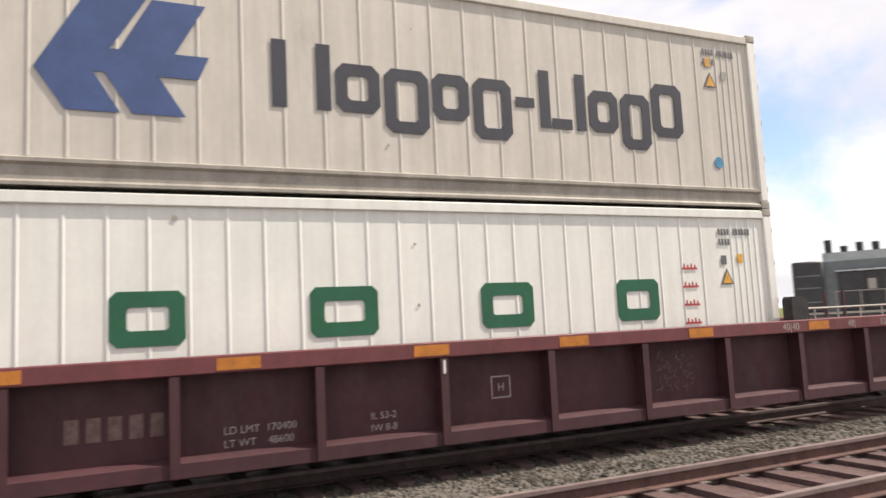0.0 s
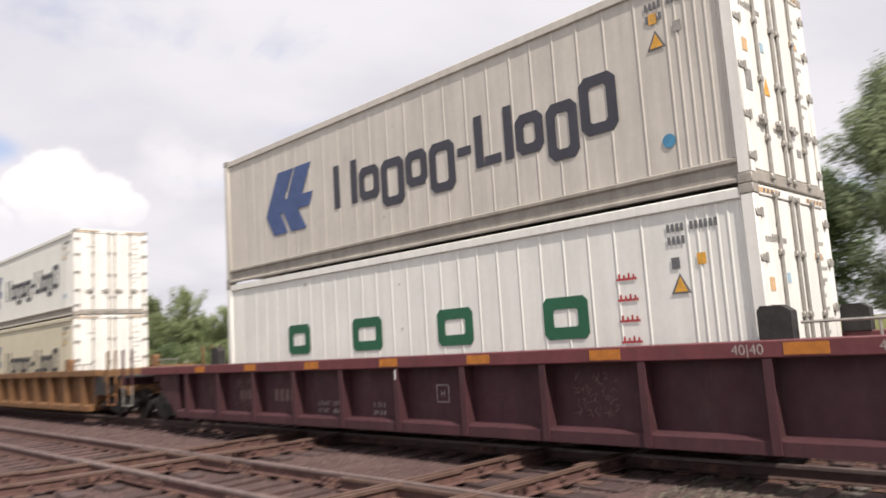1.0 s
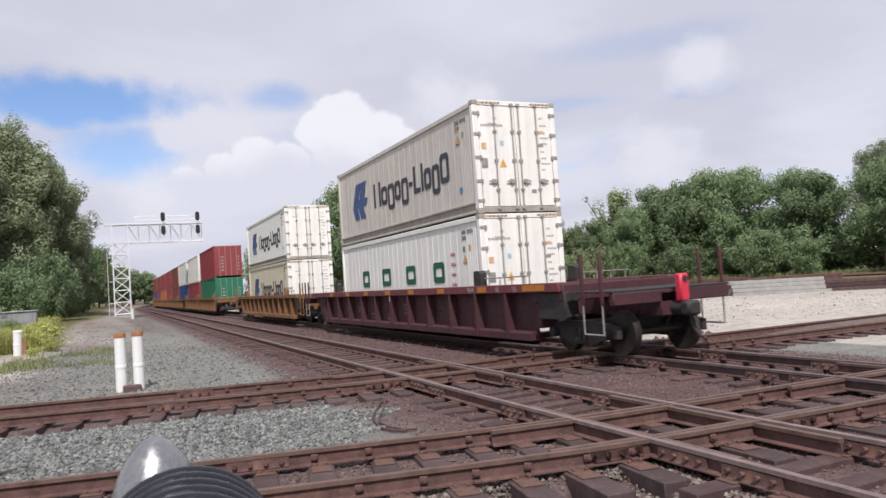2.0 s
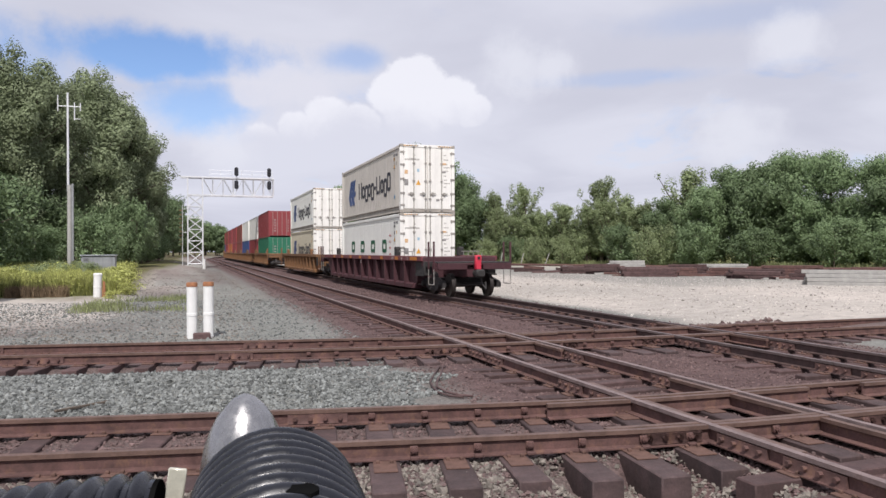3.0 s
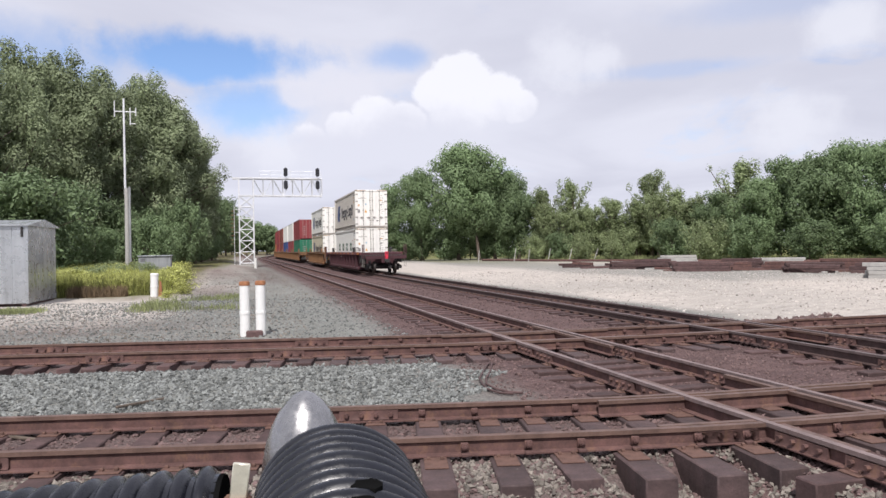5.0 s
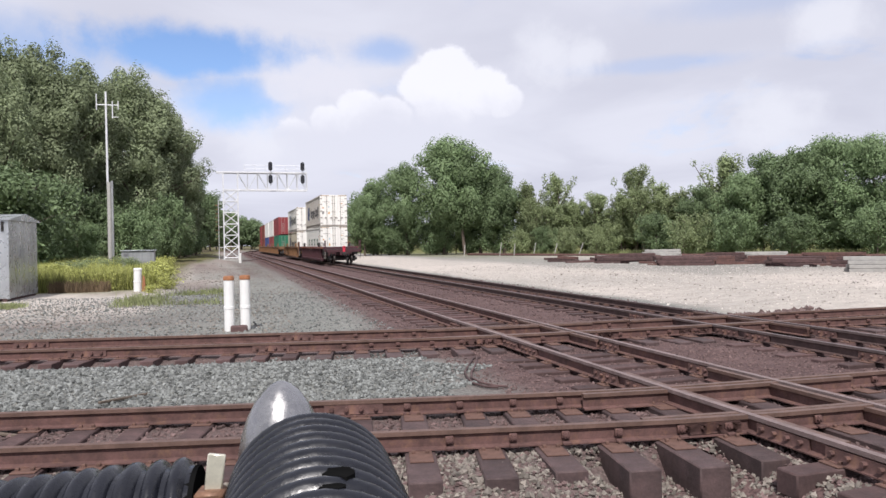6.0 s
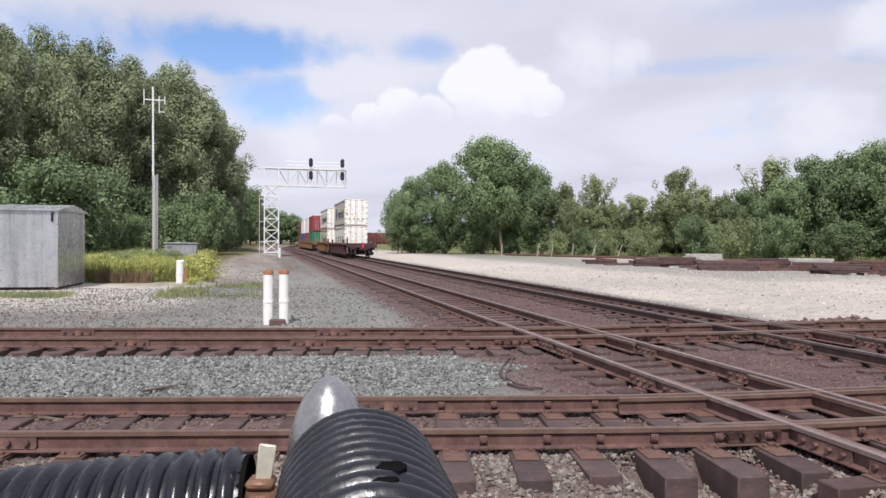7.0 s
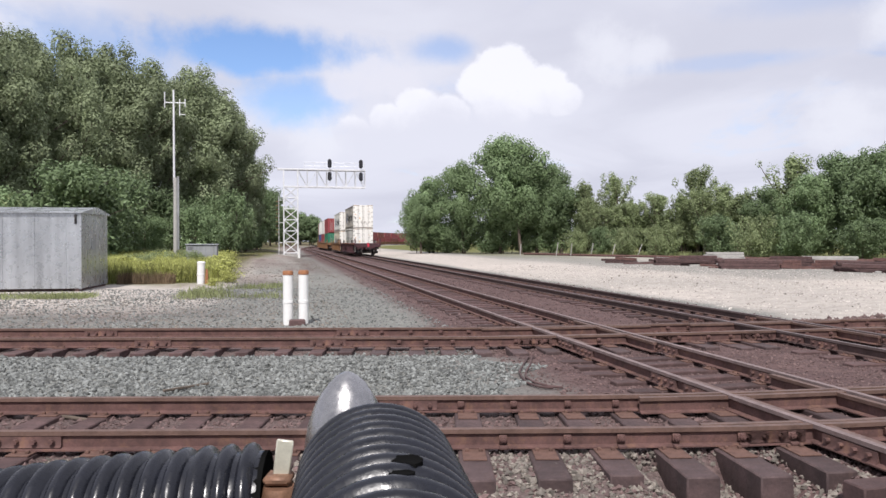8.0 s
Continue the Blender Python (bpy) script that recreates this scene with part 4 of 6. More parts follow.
        for k in range(9):
            z = 2.42 - 0.17 * k + rnd.uniform(-0.03, 0.03)
            x0 = s * 0.70 if s > 0 else s * 0.52
            for q in range(rnd.randint(2, 5)):
                if s < 0 and 0.9 < z < 1.9:
                    continue
                xx = x0 + s * 0.03 + q * 0.055 * s
                box(bm, xx, xx + 0.035 * s, 0.0085, 0.013, z, z + 0.05)
        tagged(part("door_notes", bm, M["steel_grey"], d, "small faded stencilled notes"), kind="stuff")
    return c


SCUFFS = {"green": ((9.08, 2.60, 0.030), (6.24, 2.32, 0.018), (6.22, 1.55, 0.020)), "emblem": ((6.16, 2.24, 0.012), (6.54, 0.67, 0.018))}


def marks_on_side(c, x, which):
    """Owner's marks on the side at -x, drawn as plain shapes."""
    dx = -0.003
    if which == "emblem":
        # blue swept emblem: an upper and a lower run of slanted plates meeting in a bar
        for pts in ([(10.45, 1.29), (9.95, 2.17), (9.35, 2.17), (9.72, 1.56), (9.72, 1.29)],
                    [(9.72, 1.56), (9.63, 1.56), (9.29, 2.17), (8.72, 2.17), (9.06, 1.565), (8.69, 1.565), (8.81, 1.29), (9.72, 1.29)],
                    [(10.45, 1.29), (9.89, 1.29), (9.62, 0.85), (10.16, 0.85)],
                    [(9.78, 1.29), (9.23, 1.29), (8.95, 0.85), (9.50, 0.85)]):
            bm = B()
            prism(bm, pts, "x", x, x + dx * 1.6)
            part("emblem", bm, M["blue"], c, "plain dark blue slanted plate of the emblem")
        b0, xh, asc, des = 1.06, 0.62, 0.83, 0.22
        for u1, u0, z0, z1 in ((7.98, 7.80, 0, asc), (7.44, 7.26, 0, asc), (7.20, 6.62, 0, xh), (6.56, 5.95, -des, xh), (5.90, 5.36, 0, xh), (5.30, 4.71, -des, xh), (4.25, 4.08, 0, asc), (4.06, 3.72, 0, 0.15), (3.64, 3.48, 0, asc), (3.42, 2.90, 0, xh), (2.84, 2.30, -des, xh), (2.25, 1.66, 0, asc)):
            bm = B()
            if u1 - u0 < 0.36:
                box(bm, x, x + dx, u0, u1, b0 + z0, b0 + z1)
            else:
                ring(bm, u0, u1, b0 + z0, b0 + z1, 0.155, x, dx, 0.10)
            part("name_mark", bm, M["navy"], c, "plain dark outline block of the owner's mark")
        bm = B()
        box(bm, x, x + dx, 4.34, 4.64, b0 + 0.27, b0 + 0.41)
        part("name_mark", bm, M["navy"], c, "plain dark bar of the owner's mark")
        for u, z, r, mt in ((0.98, 0.72, 0.09, "mark_blue"),):
            bm = B()
            tube(bm, (x, u, z), (x + dx, u, z), r, seg=14)
            part("sticker", bm, M[mt], c, "round blue sticker")
    else:
        for u1, u0 in ((9.74, 8.98), (7.60, 6.76), (5.34, 4.55), (3.16, 2.40)):
            bm = B()
            ring(bm, u0, u1, 1.22, 1.81, 0.17, x, dx, 0.07)
            part("name_mark", bm, M["green"], c, "plain green outline block of the owner's mark")
        for k in range(4):
            bm = B()
            z = 1.94 - 0.272 * k
            box(bm, x, x + dx, 1.62, 1.92, z, z + 0.03)
            for q in range(4):
                box(bm, x, x + dx, 1.65 + 0.07 * q, 1.675 + 0.07 * q, z + 0.03, z + 0.07 + 0.02 * (q % 2))
            part("script_mark", bm, M["redmark"], c, "small red script line drawn as bars")
    for u, z, r in SCUFFS[which]:
        bm = B()
        prism(bm, [(u - r, z - r * 0.6), (u + r * 0.5, z - r), (u + r, z + r * 0.3), (u + r * 0.2, z + r * 1.3), (u - r * 0.8, z + r * 0.7)], "x", x + 0.002, x - 0.0008)
        part("scuff", bm, M["rail_bottom"], c, "small grimy dent")
    zc = 2.47
    bm = B()
    for q in range(11):
        if q != 4:
            box(bm, x, x + dx, 1.14 - 0.062 * q - 0.04, 1.14 - 0.062 * q, zc, zc + 0.10)
    for q in range(4):
        box(bm, x, x + dx, 1.14 - 0.062 * q - 0.04, 1.14 - 0.062 * q, zc - 0.16, zc - 0.06)
    tagged(part("code_mark", bm, M["mark_dark"], c, "small dark code drawn as bars"), kind="stuff")
    zt = 1.70 if which != "emblem" else 1.94
    bm = B()
    prism(bm, [(1.15, zt), (1.02, zt + 0.25), (0.89, zt)], "x", x, x + dx)
    w = part("warning_triangle", bm, M["mark_dark"], c, "amber warning triangle")
    bm = B()
    prism(bm, [(1.11, zt + 0.02), (1.02, zt + 0.205), (0.93, zt + 0.02)], "x", x + dx, x + dx * 2)
    part("triangle_field", bm, M["mark_amber"], w)
    for u, z, mt in ((0.72, 2.10, "mark_amber"), (1.06, 2.08, "mark_dark")) if which != "emblem" else ((1.04, 2.35, "mark_amber"), (0.72, 2.15, "steel_grey")):
        bm = B()
        box(bm, x, x + dx, u - 0.055, u + 0.055, z - 0.07, z + 0.07, 0.001)
        part("sticker", bm, M[mt], c, "small square sticker")


def door_stickers(c):
    for x, z, sx, sz, mt in ((-0.95, 1.72, 0.07, 0.08, "sticker_pale"), (-0.95, 1.28, 0.09, 0.13, "sticker_grey"), (-0.42, 1.80, 0.05, 0.06, "sticker_sky"), (0.70, 2.10, 0.13, 0.04, "sticker_pale"), (0.72, 1.75, 0.09, 0.04, "sticker_grey"), (0.45, 0.55, 0.07, 0.05, "sticker_grey")):
        bm = B()
        box(bm, x - sx, x + sx, 0.005, 0.011, z - sz, z + sz)
        part("sticker", bm, M[mt], c, "small square door sticker")
    bm = B()
    prism(bm, [(-0.52, 1.18), (-0.32, 1.18), (-0.42, 1.40)], "y", 0.011, 0.005)
    part("warning_triangle", bm, M["mark_amber"], c, "amber warning triangle")
    bm = B()
    for q in range(10):
        box(bm, -1.0 + 0.065 * q, -0.96 + 0.065 * q, 0.005, 0.011, 2.22, 2.28)
    part("name_mark", bm, M["steel_grey"], c, "small mark drawn as bars")


def box_container(mt, label, ld=C_LEN):
    """A corrugated dry box, seen from some way off."""
    w = C_W / 2
    c = thing("container", label, "shipping container", "containers on the train")
    bm = B()
    box(bm, -w + 0.05, w - 0.05, 0.05, ld - 0.05, 0.12, C_H - 0.03)
    part("body", bm, mt, c)
    for s in (-1, 1):
        bm = B()
        line = []
        for k in range(int((ld - 0.5) / 0.28)):
            y = 0.25 + 0.28 * k
            line += [(w - 0.046, y), (w - 0.018, y + 0.05), (w - 0.018, y + 0.13), (w - 0.046, y + 0.18)]
        lo = [bm.verts.new((s * a, y, 0.17)) for a, y in line]
        hi = [bm.verts.new((s * a, y, C_H - 0.1)) for a, y in line]
        for k in range(len(line) - 1):
            bm.faces.new((lo[k], lo[k + 1], hi[k + 1], hi[k]))
        part("side_wall", bm, mt, c, "corrugated side wall")
    bm = B()
    for s in (-1, 1):
        for y in (0, ld - 0.15):
            box(bm, s * (w - 0.14), s * w, y, y + 0.15, 0, C_H, 0.01)
        box(bm, s * (w - 0.07), s * w, 0.15, ld - 0.15, 0.0, 0.16)
        box(bm, s * (w - 0.07), s * w, 0.15, ld - 0.15, C_H - 0.09, C_H)
    part("frame", bm, mt, c)
    for s in (-1, 1):
        bm = B()
        box(bm, s * 0.015, s * (w - 0.15), 0.02, 0.07, 0.14, C_H - 0.12, 0.01)
        d = part("door", bm, mt, c)
        for rx in (0.25, 0.75):
            bm = B()
            tube(bm, (s * rx, 0.0, 0.1), (s * rx, 0.0, C_H - 0.08), 0.022, seg=6)
            part("locking_rod", bm, M["steel_grey"], d)
        bm = B()
        for k in range(5):
            box(bm, s * (0.86 if s > 0 else 0.40), s * (0.98 if s > 0 else 0.62), 0.012, 0.016, 0.6 + 0.3 * k, 0.72 + 0.3 * k)
        tagged(part("door_notes", bm, M["mark_white"], d, "pale stencilled notes as bars"), kind="stuff")
    return c


def wheelset(parent, y):
    bm = B()
    prof = [(0.10, -0.07), (0.30, -0.065), (0.38, -0.065), (0.42, -0.07), (0.42, 0.035), (0.445, 0.045), (0.445, 0.07), (0.38, 0.07), (0.3, 0.03), (0.10, 0.06)]
    for s in (-1, 1):
        lathe(bm, [(r, h * -s) for r, h in prof], Matrix.Translation((s * 0.73, 0, 0)) @ pose(0, 0, 0, 0, 90, 0), 28)
    tube(bm, (-1.05, 0, 0), (1.05, 0, 0), 0.075, seg=12)
    ws = part("wheelset", bm, M["wheel"], parent, "worn steel wheels on an axle")
    ws.matrix_basis = pose(0, y, 0.42)
    return ws


def truck(parent, y):
    bm = B()
    for s in (-1, 1):
        prism(bm, [(y - 1.15, 0.34), (y - 1.15, 0.56), (y - 0.6, 0.66), (y + 0.6, 0.66), (y + 1.15, 0.56), (y + 1.15, 0.34), (y + 0.75, 0.34), (y + 0.45, 0.20), (y - 0.45, 0.20), (y - 0.75, 0.34)], "x", s * 0.98, s * 1.10)
        for q in (-0.89, 0.89):
            tube(bm, (s * 1.0, y + q, 0.42), (s * 1.22, y + q, 0.42), 0.11, seg=10)
        for q in (-0.15, 0, 0.15):
            tube(bm, (s * 1.10, y + q, 0.24), (s * 1.10, y + q, 0.5), 0.06, seg=8)
    box(bm, -1.0, 1.0, y - 0.2, y + 0.2, 0.38, 0.66, 0.02)
    t = part("truck", bm, M["black"], parent, "grimy two-axle truck")
    return t, [wheelset(parent, y - 0.89), wheelset(parent, y + 0.89)]


def well_car(paint, sill, name, label, y0, y1, e0, e1, detail):
    """A well car on rail level: well from y0 to y1, end platforms to e0 and e1."""
    c = thing(name, label, "freight car", "well cars of the train")
    z0, z1 = 0.23, 1.46
    for s in (-1, 1):
        bm = B()
        # panel paint already carries some of the shade below the sill
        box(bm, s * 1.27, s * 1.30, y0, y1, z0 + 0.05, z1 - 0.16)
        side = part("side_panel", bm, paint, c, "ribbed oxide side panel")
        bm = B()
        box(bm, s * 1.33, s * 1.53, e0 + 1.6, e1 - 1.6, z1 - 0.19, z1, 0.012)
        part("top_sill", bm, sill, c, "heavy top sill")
        bm = B()
        prism(bm, [(s * 1.15, z0), (s * 1.50, z0), (s * 1.50, z0 + 0.15), (s * 1.42, z0 + 0.185), (s * 1.29, z0 + 0.19), (s * 1.15, z0 + 0.02)], "y", y0 + 0.05, y1 - 0.1)
        part("bottom_sill", bm, paint, c)
        ys = [1.48 + 1.53 * k for k in range(-2, 9)]
        for y in ys:
            if not y0 + 0.2 < y < y1 - 0.2:
                continue
            bm = B()
            prism(bm, [(s * 1.295, z0 + 0.0), (s * 1.525, z0 + 0.0), (s * 1.50, z1 - 0.19), (s * 1.295, z1 - 0.19)], "y", y - 0.03, y + 0.03)
            box(bm, s * 1.50, s * 1.528, y - 0.05, y + 0.05, z0 + 0.01, z1 - 0.2)
            part("rib", bm, paint, c, "tapered side rib")
        # sloping gusset at the far end of the well
        bm = B()
        prism(bm, [(y1 - 0.05, z0 + 0.02), (y1 + 0.05, z0 + 0.02), (y1 + 1.0, 0.95), (y1 + 1.0, z1 - 0.19), (y1 - 0.05, z1 - 0.19)], "x", s * 1.36, s * 1.42)
        part("end_gusset", bm, paint, c)
        bm = B()
        prism(bm, [(y0 - 0.02, 1.05), (y0 - 1.2, 1.14), (y0 - 1.2, z1 - 0.19), (y0 - 0.02, z1 - 0.19)], "x", s * 1.36, s * 1.42)
        part("end_gusset", bm, paint, c)
        bm = B()
        box(bm, s * 1.10, s * 1.44, y0 - 1.28, y0 - 0.28, 0.74, 1.26, 0.02)
        box(bm, s * 1.44, s * 1.47, y0 - 1.30, y0 - 0.26, 0.72, 0.78)
        part("equipment_box", bm, M["black"], c, "grimy brake equipment box under the sill")
        # sloped latch bracket beside the box
        for yb in (-0.16, 12.36):
            bm = B()
            prism(bm, [(yb - 0.18, z1), (yb - 0.18, z1 + 0.30), (yb - 0.08, z1 + 0.37), (yb + 0.14, z1 + 0.37), (yb + 0.18, z1 + 0.32), (yb + 0.18, z1)], "x", s * 1.30, s * 1.48)
            part("guide_bracket", bm, M["black"] if detail else paint, c, "dark container guide bracket")
        bm = B()
        for k in range(4):
            yy = y0 + 0.35 + 0.55 * k
            tube(bm, (s * 1.38, yy, z1), (s * 1.38, yy, z1 + 0.17), 0.016, seg=6)
        tube(bm, (s * 1.38, y0 + 0.2, z1 + 0.17), (s * 1.38, y0 + 2.2, z1 + 0.17), 0.018, seg=6)
        part("edge_rail", bm, M["steel_grey"], c, "low galvanised hand rail")
    for y in [y0 + 0.6 + (y1 - y0 - 1.2) * k / 6 for k in range(7)]:
        bm = B()
        box(bm, -1.27, 1.27, y - 0.15, y + 0.15, z0 + 0.0, z0 + 0.12)
        part("floor_beam", bm, paint, c)
    for (e, yw, sg) in ((e0, y0, -1), (e1, y1, 1)):
        bm = B()
        box(bm, -0.32, 0.32, min(e, yw), max(e, yw), 0.72, 1.18, 0.02)
        box(bm, -1.36, 1.36, yw, yw + sg * 0.25, 0.5, z1 - 0.02, 0.02)
        box(bm, -1.45, 1.45, min(yw + sg * 1.0, yw + sg * 1.25), max(yw + sg * 1.0, yw + sg * 1.25), 1.08, z1 - 0.04, 0.02)
        box(bm, -1.40, 1.40, min(e, e - sg * 0.22), max(e, e - sg * 0.14), 0.98, 1.22, 0.02)
        part("end_frame", bm, paint, c, "end platform framing")
        bm = B()
        for k in range(6):
            yy = e - sg * (0.1 + 0.24 * k)
            box(bm, -1.42, 1.42, yy - 0.09, yy + 0.09, 1.22, 1.255)
        part("walkway", bm, M["black"], c, "grated end walkway")
        bm = B()
        tube(bm, (0, e, 0.86), (0, e + sg * 0.35, 0.86), 0.12, seg=10)
        box(bm, -0.16, 0.16, e + sg * 0.3, e + sg * 0.55, 0.72, 1.0, 0.05)
        part("coupler", bm, M["black"], c, "knuckle coupler")
        for s in (-1, 1):
            for q in (0.25, 0.85):
                bm = B()
                box(bm, s * 1.44, s * 1.50, e - sg * q - 0.03, e - sg * q + 0.03, 1.0, 1.98, 0.008)
                part("stanchion", bm, paint, c, "upright stanchion")
            bm = B()
            for q in (0.25, 0.85):
                tube(bm, (s * 1.47, e - sg * q, 0.45), (s * 1.47, e - sg * q, 1.2), 0.016, seg=8)
            tube(bm, (s * 1.47, e - sg * 0.25, 0.45), (s * 1.47, e - sg * 0.85, 0.45), 0.018, seg=8)
            part("step", bm, M["steel_grey"] if detail else M["rust"], c, "U-shaped step iron")
        truck(c, yw + sg * 1.28)
    return c


TRAIN_X = X_TRAIN


def stencils(c):
    """Paint marks on the near side of the last car."""
    x = -1.303
    def at(u, z):
        return pose(x, u, z, 90, 0, -90)
    writing("LD LMT  170400", 0.115, M["mark_white"], c, at(8.62, 0.60), label="faded white weight stencil")
    writing("LT WT    48600", 0.115, M["mark_white"], c, at(8.62, 0.46), label="faded white weight stencil")
    writing("IL 53-2", 0.115, M["mark_white"], c, at(6.95, 0.60), label="faded white size stencil")
    writing("IW 8-8", 0.115, M["mark_white"], c, at(6.95, 0.46), label="faded white size stencil")
    writing("H", 0.14, M["mark_white"], c, at(5.24, 0.79), label="white letter in a square outline")
    bm = B()
    ring(bm, 5.05, 5.33, 0.70, 0.98, 0.016, x, -0.003)
    part("stencil_frame", bm, M["mark_white"], c, "thin white square outline")
    bm = B()
    for k in range(5):
        box(bm, x, x - 0.003, 10.15 - 0.2 * k - 0.13, 10.15 - 0.2 * k, 0.66, 0.90)
    part("number_mark", bm, M["mark_faint"], c, "faded number drawn as plain bars")
    bm = B()
    for k in range(3):
        box(bm, x, x - 0.003, 11.55 - 0.17 * k - 0.11, 11.55 - 0.17 * k, 0.68, 0.88)
    part("owner_mark", bm, M["mark_faint"], c, "faded owner mark drawn as plain bars")
    rnd = random.Random(4)
    for u0, u1 in ((1.98, 2.66), (10.95, 11.75)):
        bm = B()
        for k in range(70):
            u, z, a = rnd.uniform(u0, u1), rnd.uniform(0.55, 1.12), rnd.uniform(0, 3.14)
            ln = rnd.uniform(0.04, 0.12)
            du, dz = math.cos(a) * ln / 2, math.sin(a) * ln / 2
            pu, pz = -math.sin(a) * 0.004, math.cos(a) * 0.004
            prism(bm, [(u - du - pu, z - dz - pz), (u + du - pu, z + dz - pz), (u + du + pu, z + dz + pz), (u - du + pu, z - dz + pz)], "x", x, x - 0.002)
        tagged(part("chalk_scrawl", bm, M["mark_faint"], c, "chalk scribble"), kind="stuff")
    writing("40|40", 0.16, M["mark_white"], c, pose(-1.532, 0.33, 1.31, 90, 0, -90), label="white length mark on the sill")
    writing("48|", 0.15, M["mark_white"], c, pose(-1.532, -1.15, 1.31, 90, 0, -90), label="white length mark on the sill")
    writing("53|", 0.15, M["mark_white"], c, pose(-1.532, -1.95, 1.31, 90, 0, -90), label="white length mark on the sill")
    for u in (12.75, 10.5, 8.25, 6.0, 3.95, 1.75, -0.7, -3.3):
        bm = B()
        box(bm, -1.531, -1.535, u, u + (0.46 if u > -3 else 0.9), 1.30, 1.43)
        part("reflector", bm, M["reflector"], c, "amber reflective strip")
    bm = B()
    box(bm, -1.529, -1.533, 6.055, 6.085, 1.08, 1.24)
    part("chalk_tick", bm, M["pvc"], c, "short white paint tick")
    bm = B()
    box(bm, -0.11, 0.11, -5.72, -5.56, 0.98, 1.50, 0.03)
    d = part("end_of_train_marker", bm, M["red"], c, "bright red marker box on the coupler")
    bm = B()
    tube(bm, (0.0, -5.72, 1.4), (0.0, -5.75, 1.4), 0.05, seg=12)
    part("lamp_lens", bm, M["lens"], d)
    bm = B()
    for a, b in (((0.1, -5.6, 0.95), (0.12, -5.7, 0.5)), ((0.12, -5.7, 0.5), (0.25, -5.75, 0.3)), ((0.25, -5.75, 0.3), (0.3, -5.6, 0.55))):
        tube(bm, a, b, 0.03, seg=8)
    part("air_hose", bm, M["black"], c, "hanging brake hose")


S_ROWS = ((0.0, -9.79), (0.5, -3.45), (1.0, 3.28), (1.5, 9.51), (1.7, 12.22), (2.8, 26.98), (3.5, 35.9), (4.5, 48.6), (6.5, 72.9), (8.0, 90.7))


def train_rows(u, z):
    """Keys of a thing whose rear end lies u metres ahead of the reference on the train."""
    rows = []
    for k in range(17):
        t = 0.5 * k
        s = np.interp(t, [r[0] for r in S_ROWS], [r[1] for r in S_ROWS])
        x, y, hd = along(float(s) + u + 6.0, TRAIN_X)
        rows.append((t, Matrix.Translation((x, y, z)) @ pose(0, 0, 0, 0, 0, math.degrees(hd)) @ Matrix.Translation((0, -6.0, 0))))
    return rows


TRAIN = []      # (thing, distance ahead, height)
Z_LOW, Z_UP = 0.365, 3.265


def put(ob, u, z):
    TRAIN.append((ob, u, z))
    return ob


last_car = well_car(M["car_red_shaded"], M["car_sill"], "well_car", "oxide red ribbed well car with amber reflectors", -2.60, 14.4, -5.4, 17.9, True)
stencils(last_car)
put(last_car, 0, 0)
low = reefer(M["white_top"], "container", "white refrigerated container with green outline marks, in the well")
marks_on_side(low, -C_W / 2 + 0.0335, "green")
door_stickers(low)
put(low, 0, Z_LOW)
# spacing of the upper box's beads: uneven towards both ends
UPPER_BEADS = [1.30, 1.78, 2.22, 2.64, 3.05, 3.45] + [3.93 + 0.488 * k for k in range(11)] + [9.29, 9.66, 10.14, 10.50, 10.97, 11.40]
up = reefer(M["beige"], "container", "greyed white refrigerated container with blue emblem, stacked on top", UPPER_BEADS)
marks_on_side(up, -C_W / 2 + 0.0335, "emblem")
door_stickers(up)
put(up, 0, Z_UP)

car2 = well_car(M["yellow_car"], M["yellow_car"], "well_car", "weathered yellow well car with rusty ends", -2.2, 14.2, -4.4, 17.2, False)
put(car2, 22.34, 0)
low2 = reefer(M["cream"], "container", "cream refrigerated container with blue emblem, in the yellow well")
marks_on_side(low2, -C_W / 2 + 0.0335, "emblem")
put(low2, 22.34, Z_LOW)
up2 = reefer(M["white_top"], "container", "white refrigerated container with blue emblem, stacked on another")
marks_on_side(up2, -C_W / 2 + 0.0335, "emblem")
put(up2, 22.34, Z_UP)
car3 = well_car(M["yellow_car"], M["yellow_car"], "well_car", "weathered yellow well car of an articulated set", -0.4, 12.6, -1.9, 14.1, False)
KINDS = {}
for nm, mt, lb in (("r", "cont_red", "red corrugated container on the far part of the train"), ("g", "cont_green", "green corrugated container low in a well"),
                   ("w", "white_top", "white corrugated container on the far part of the train"), ("b", "cont_blue", "blue corrugated container low in a well"),
                   ("d", "cont_darkred", "brown-red corrugated container on the far part of the train"), ("o", "cont_orange", "orange corrugated container on the far part of the train")):
    KINDS[nm] = box_container(M[mt], lb)
used = set()


def stack(u, lo, hi):
    for kind_, z in ((lo, Z_LOW), (hi, Z_UP)):
        ob = KINDS[kind_]
        if kind_ in used:
            ob = copy_thing(ob, pose(0, 0, 0))
        used.add(kind_)
        put(ob, u, z)


put(car3, 52.8, 0)
for k, (lo, hi) in enumerate(("gr", "rw", "bw", "dd", "rr", "or", "rd", "br", "dr", "rr", "gd", "rr", "rd", "dr", "br", "rr", "rd", "rr", "dr", "rr", "rd", "or", "rr", "dr")):
    stack(52.8 + 14.3 * k, lo, hi)
    if k:
        put(copy_thing(car3, pose(0, 0, 0)), 52.8 + 14.3 * k, 0)


def motions():
    for ob, u, z in TRAIN:
        walk(ob, train_rows(u, z))
    turn_wheels()


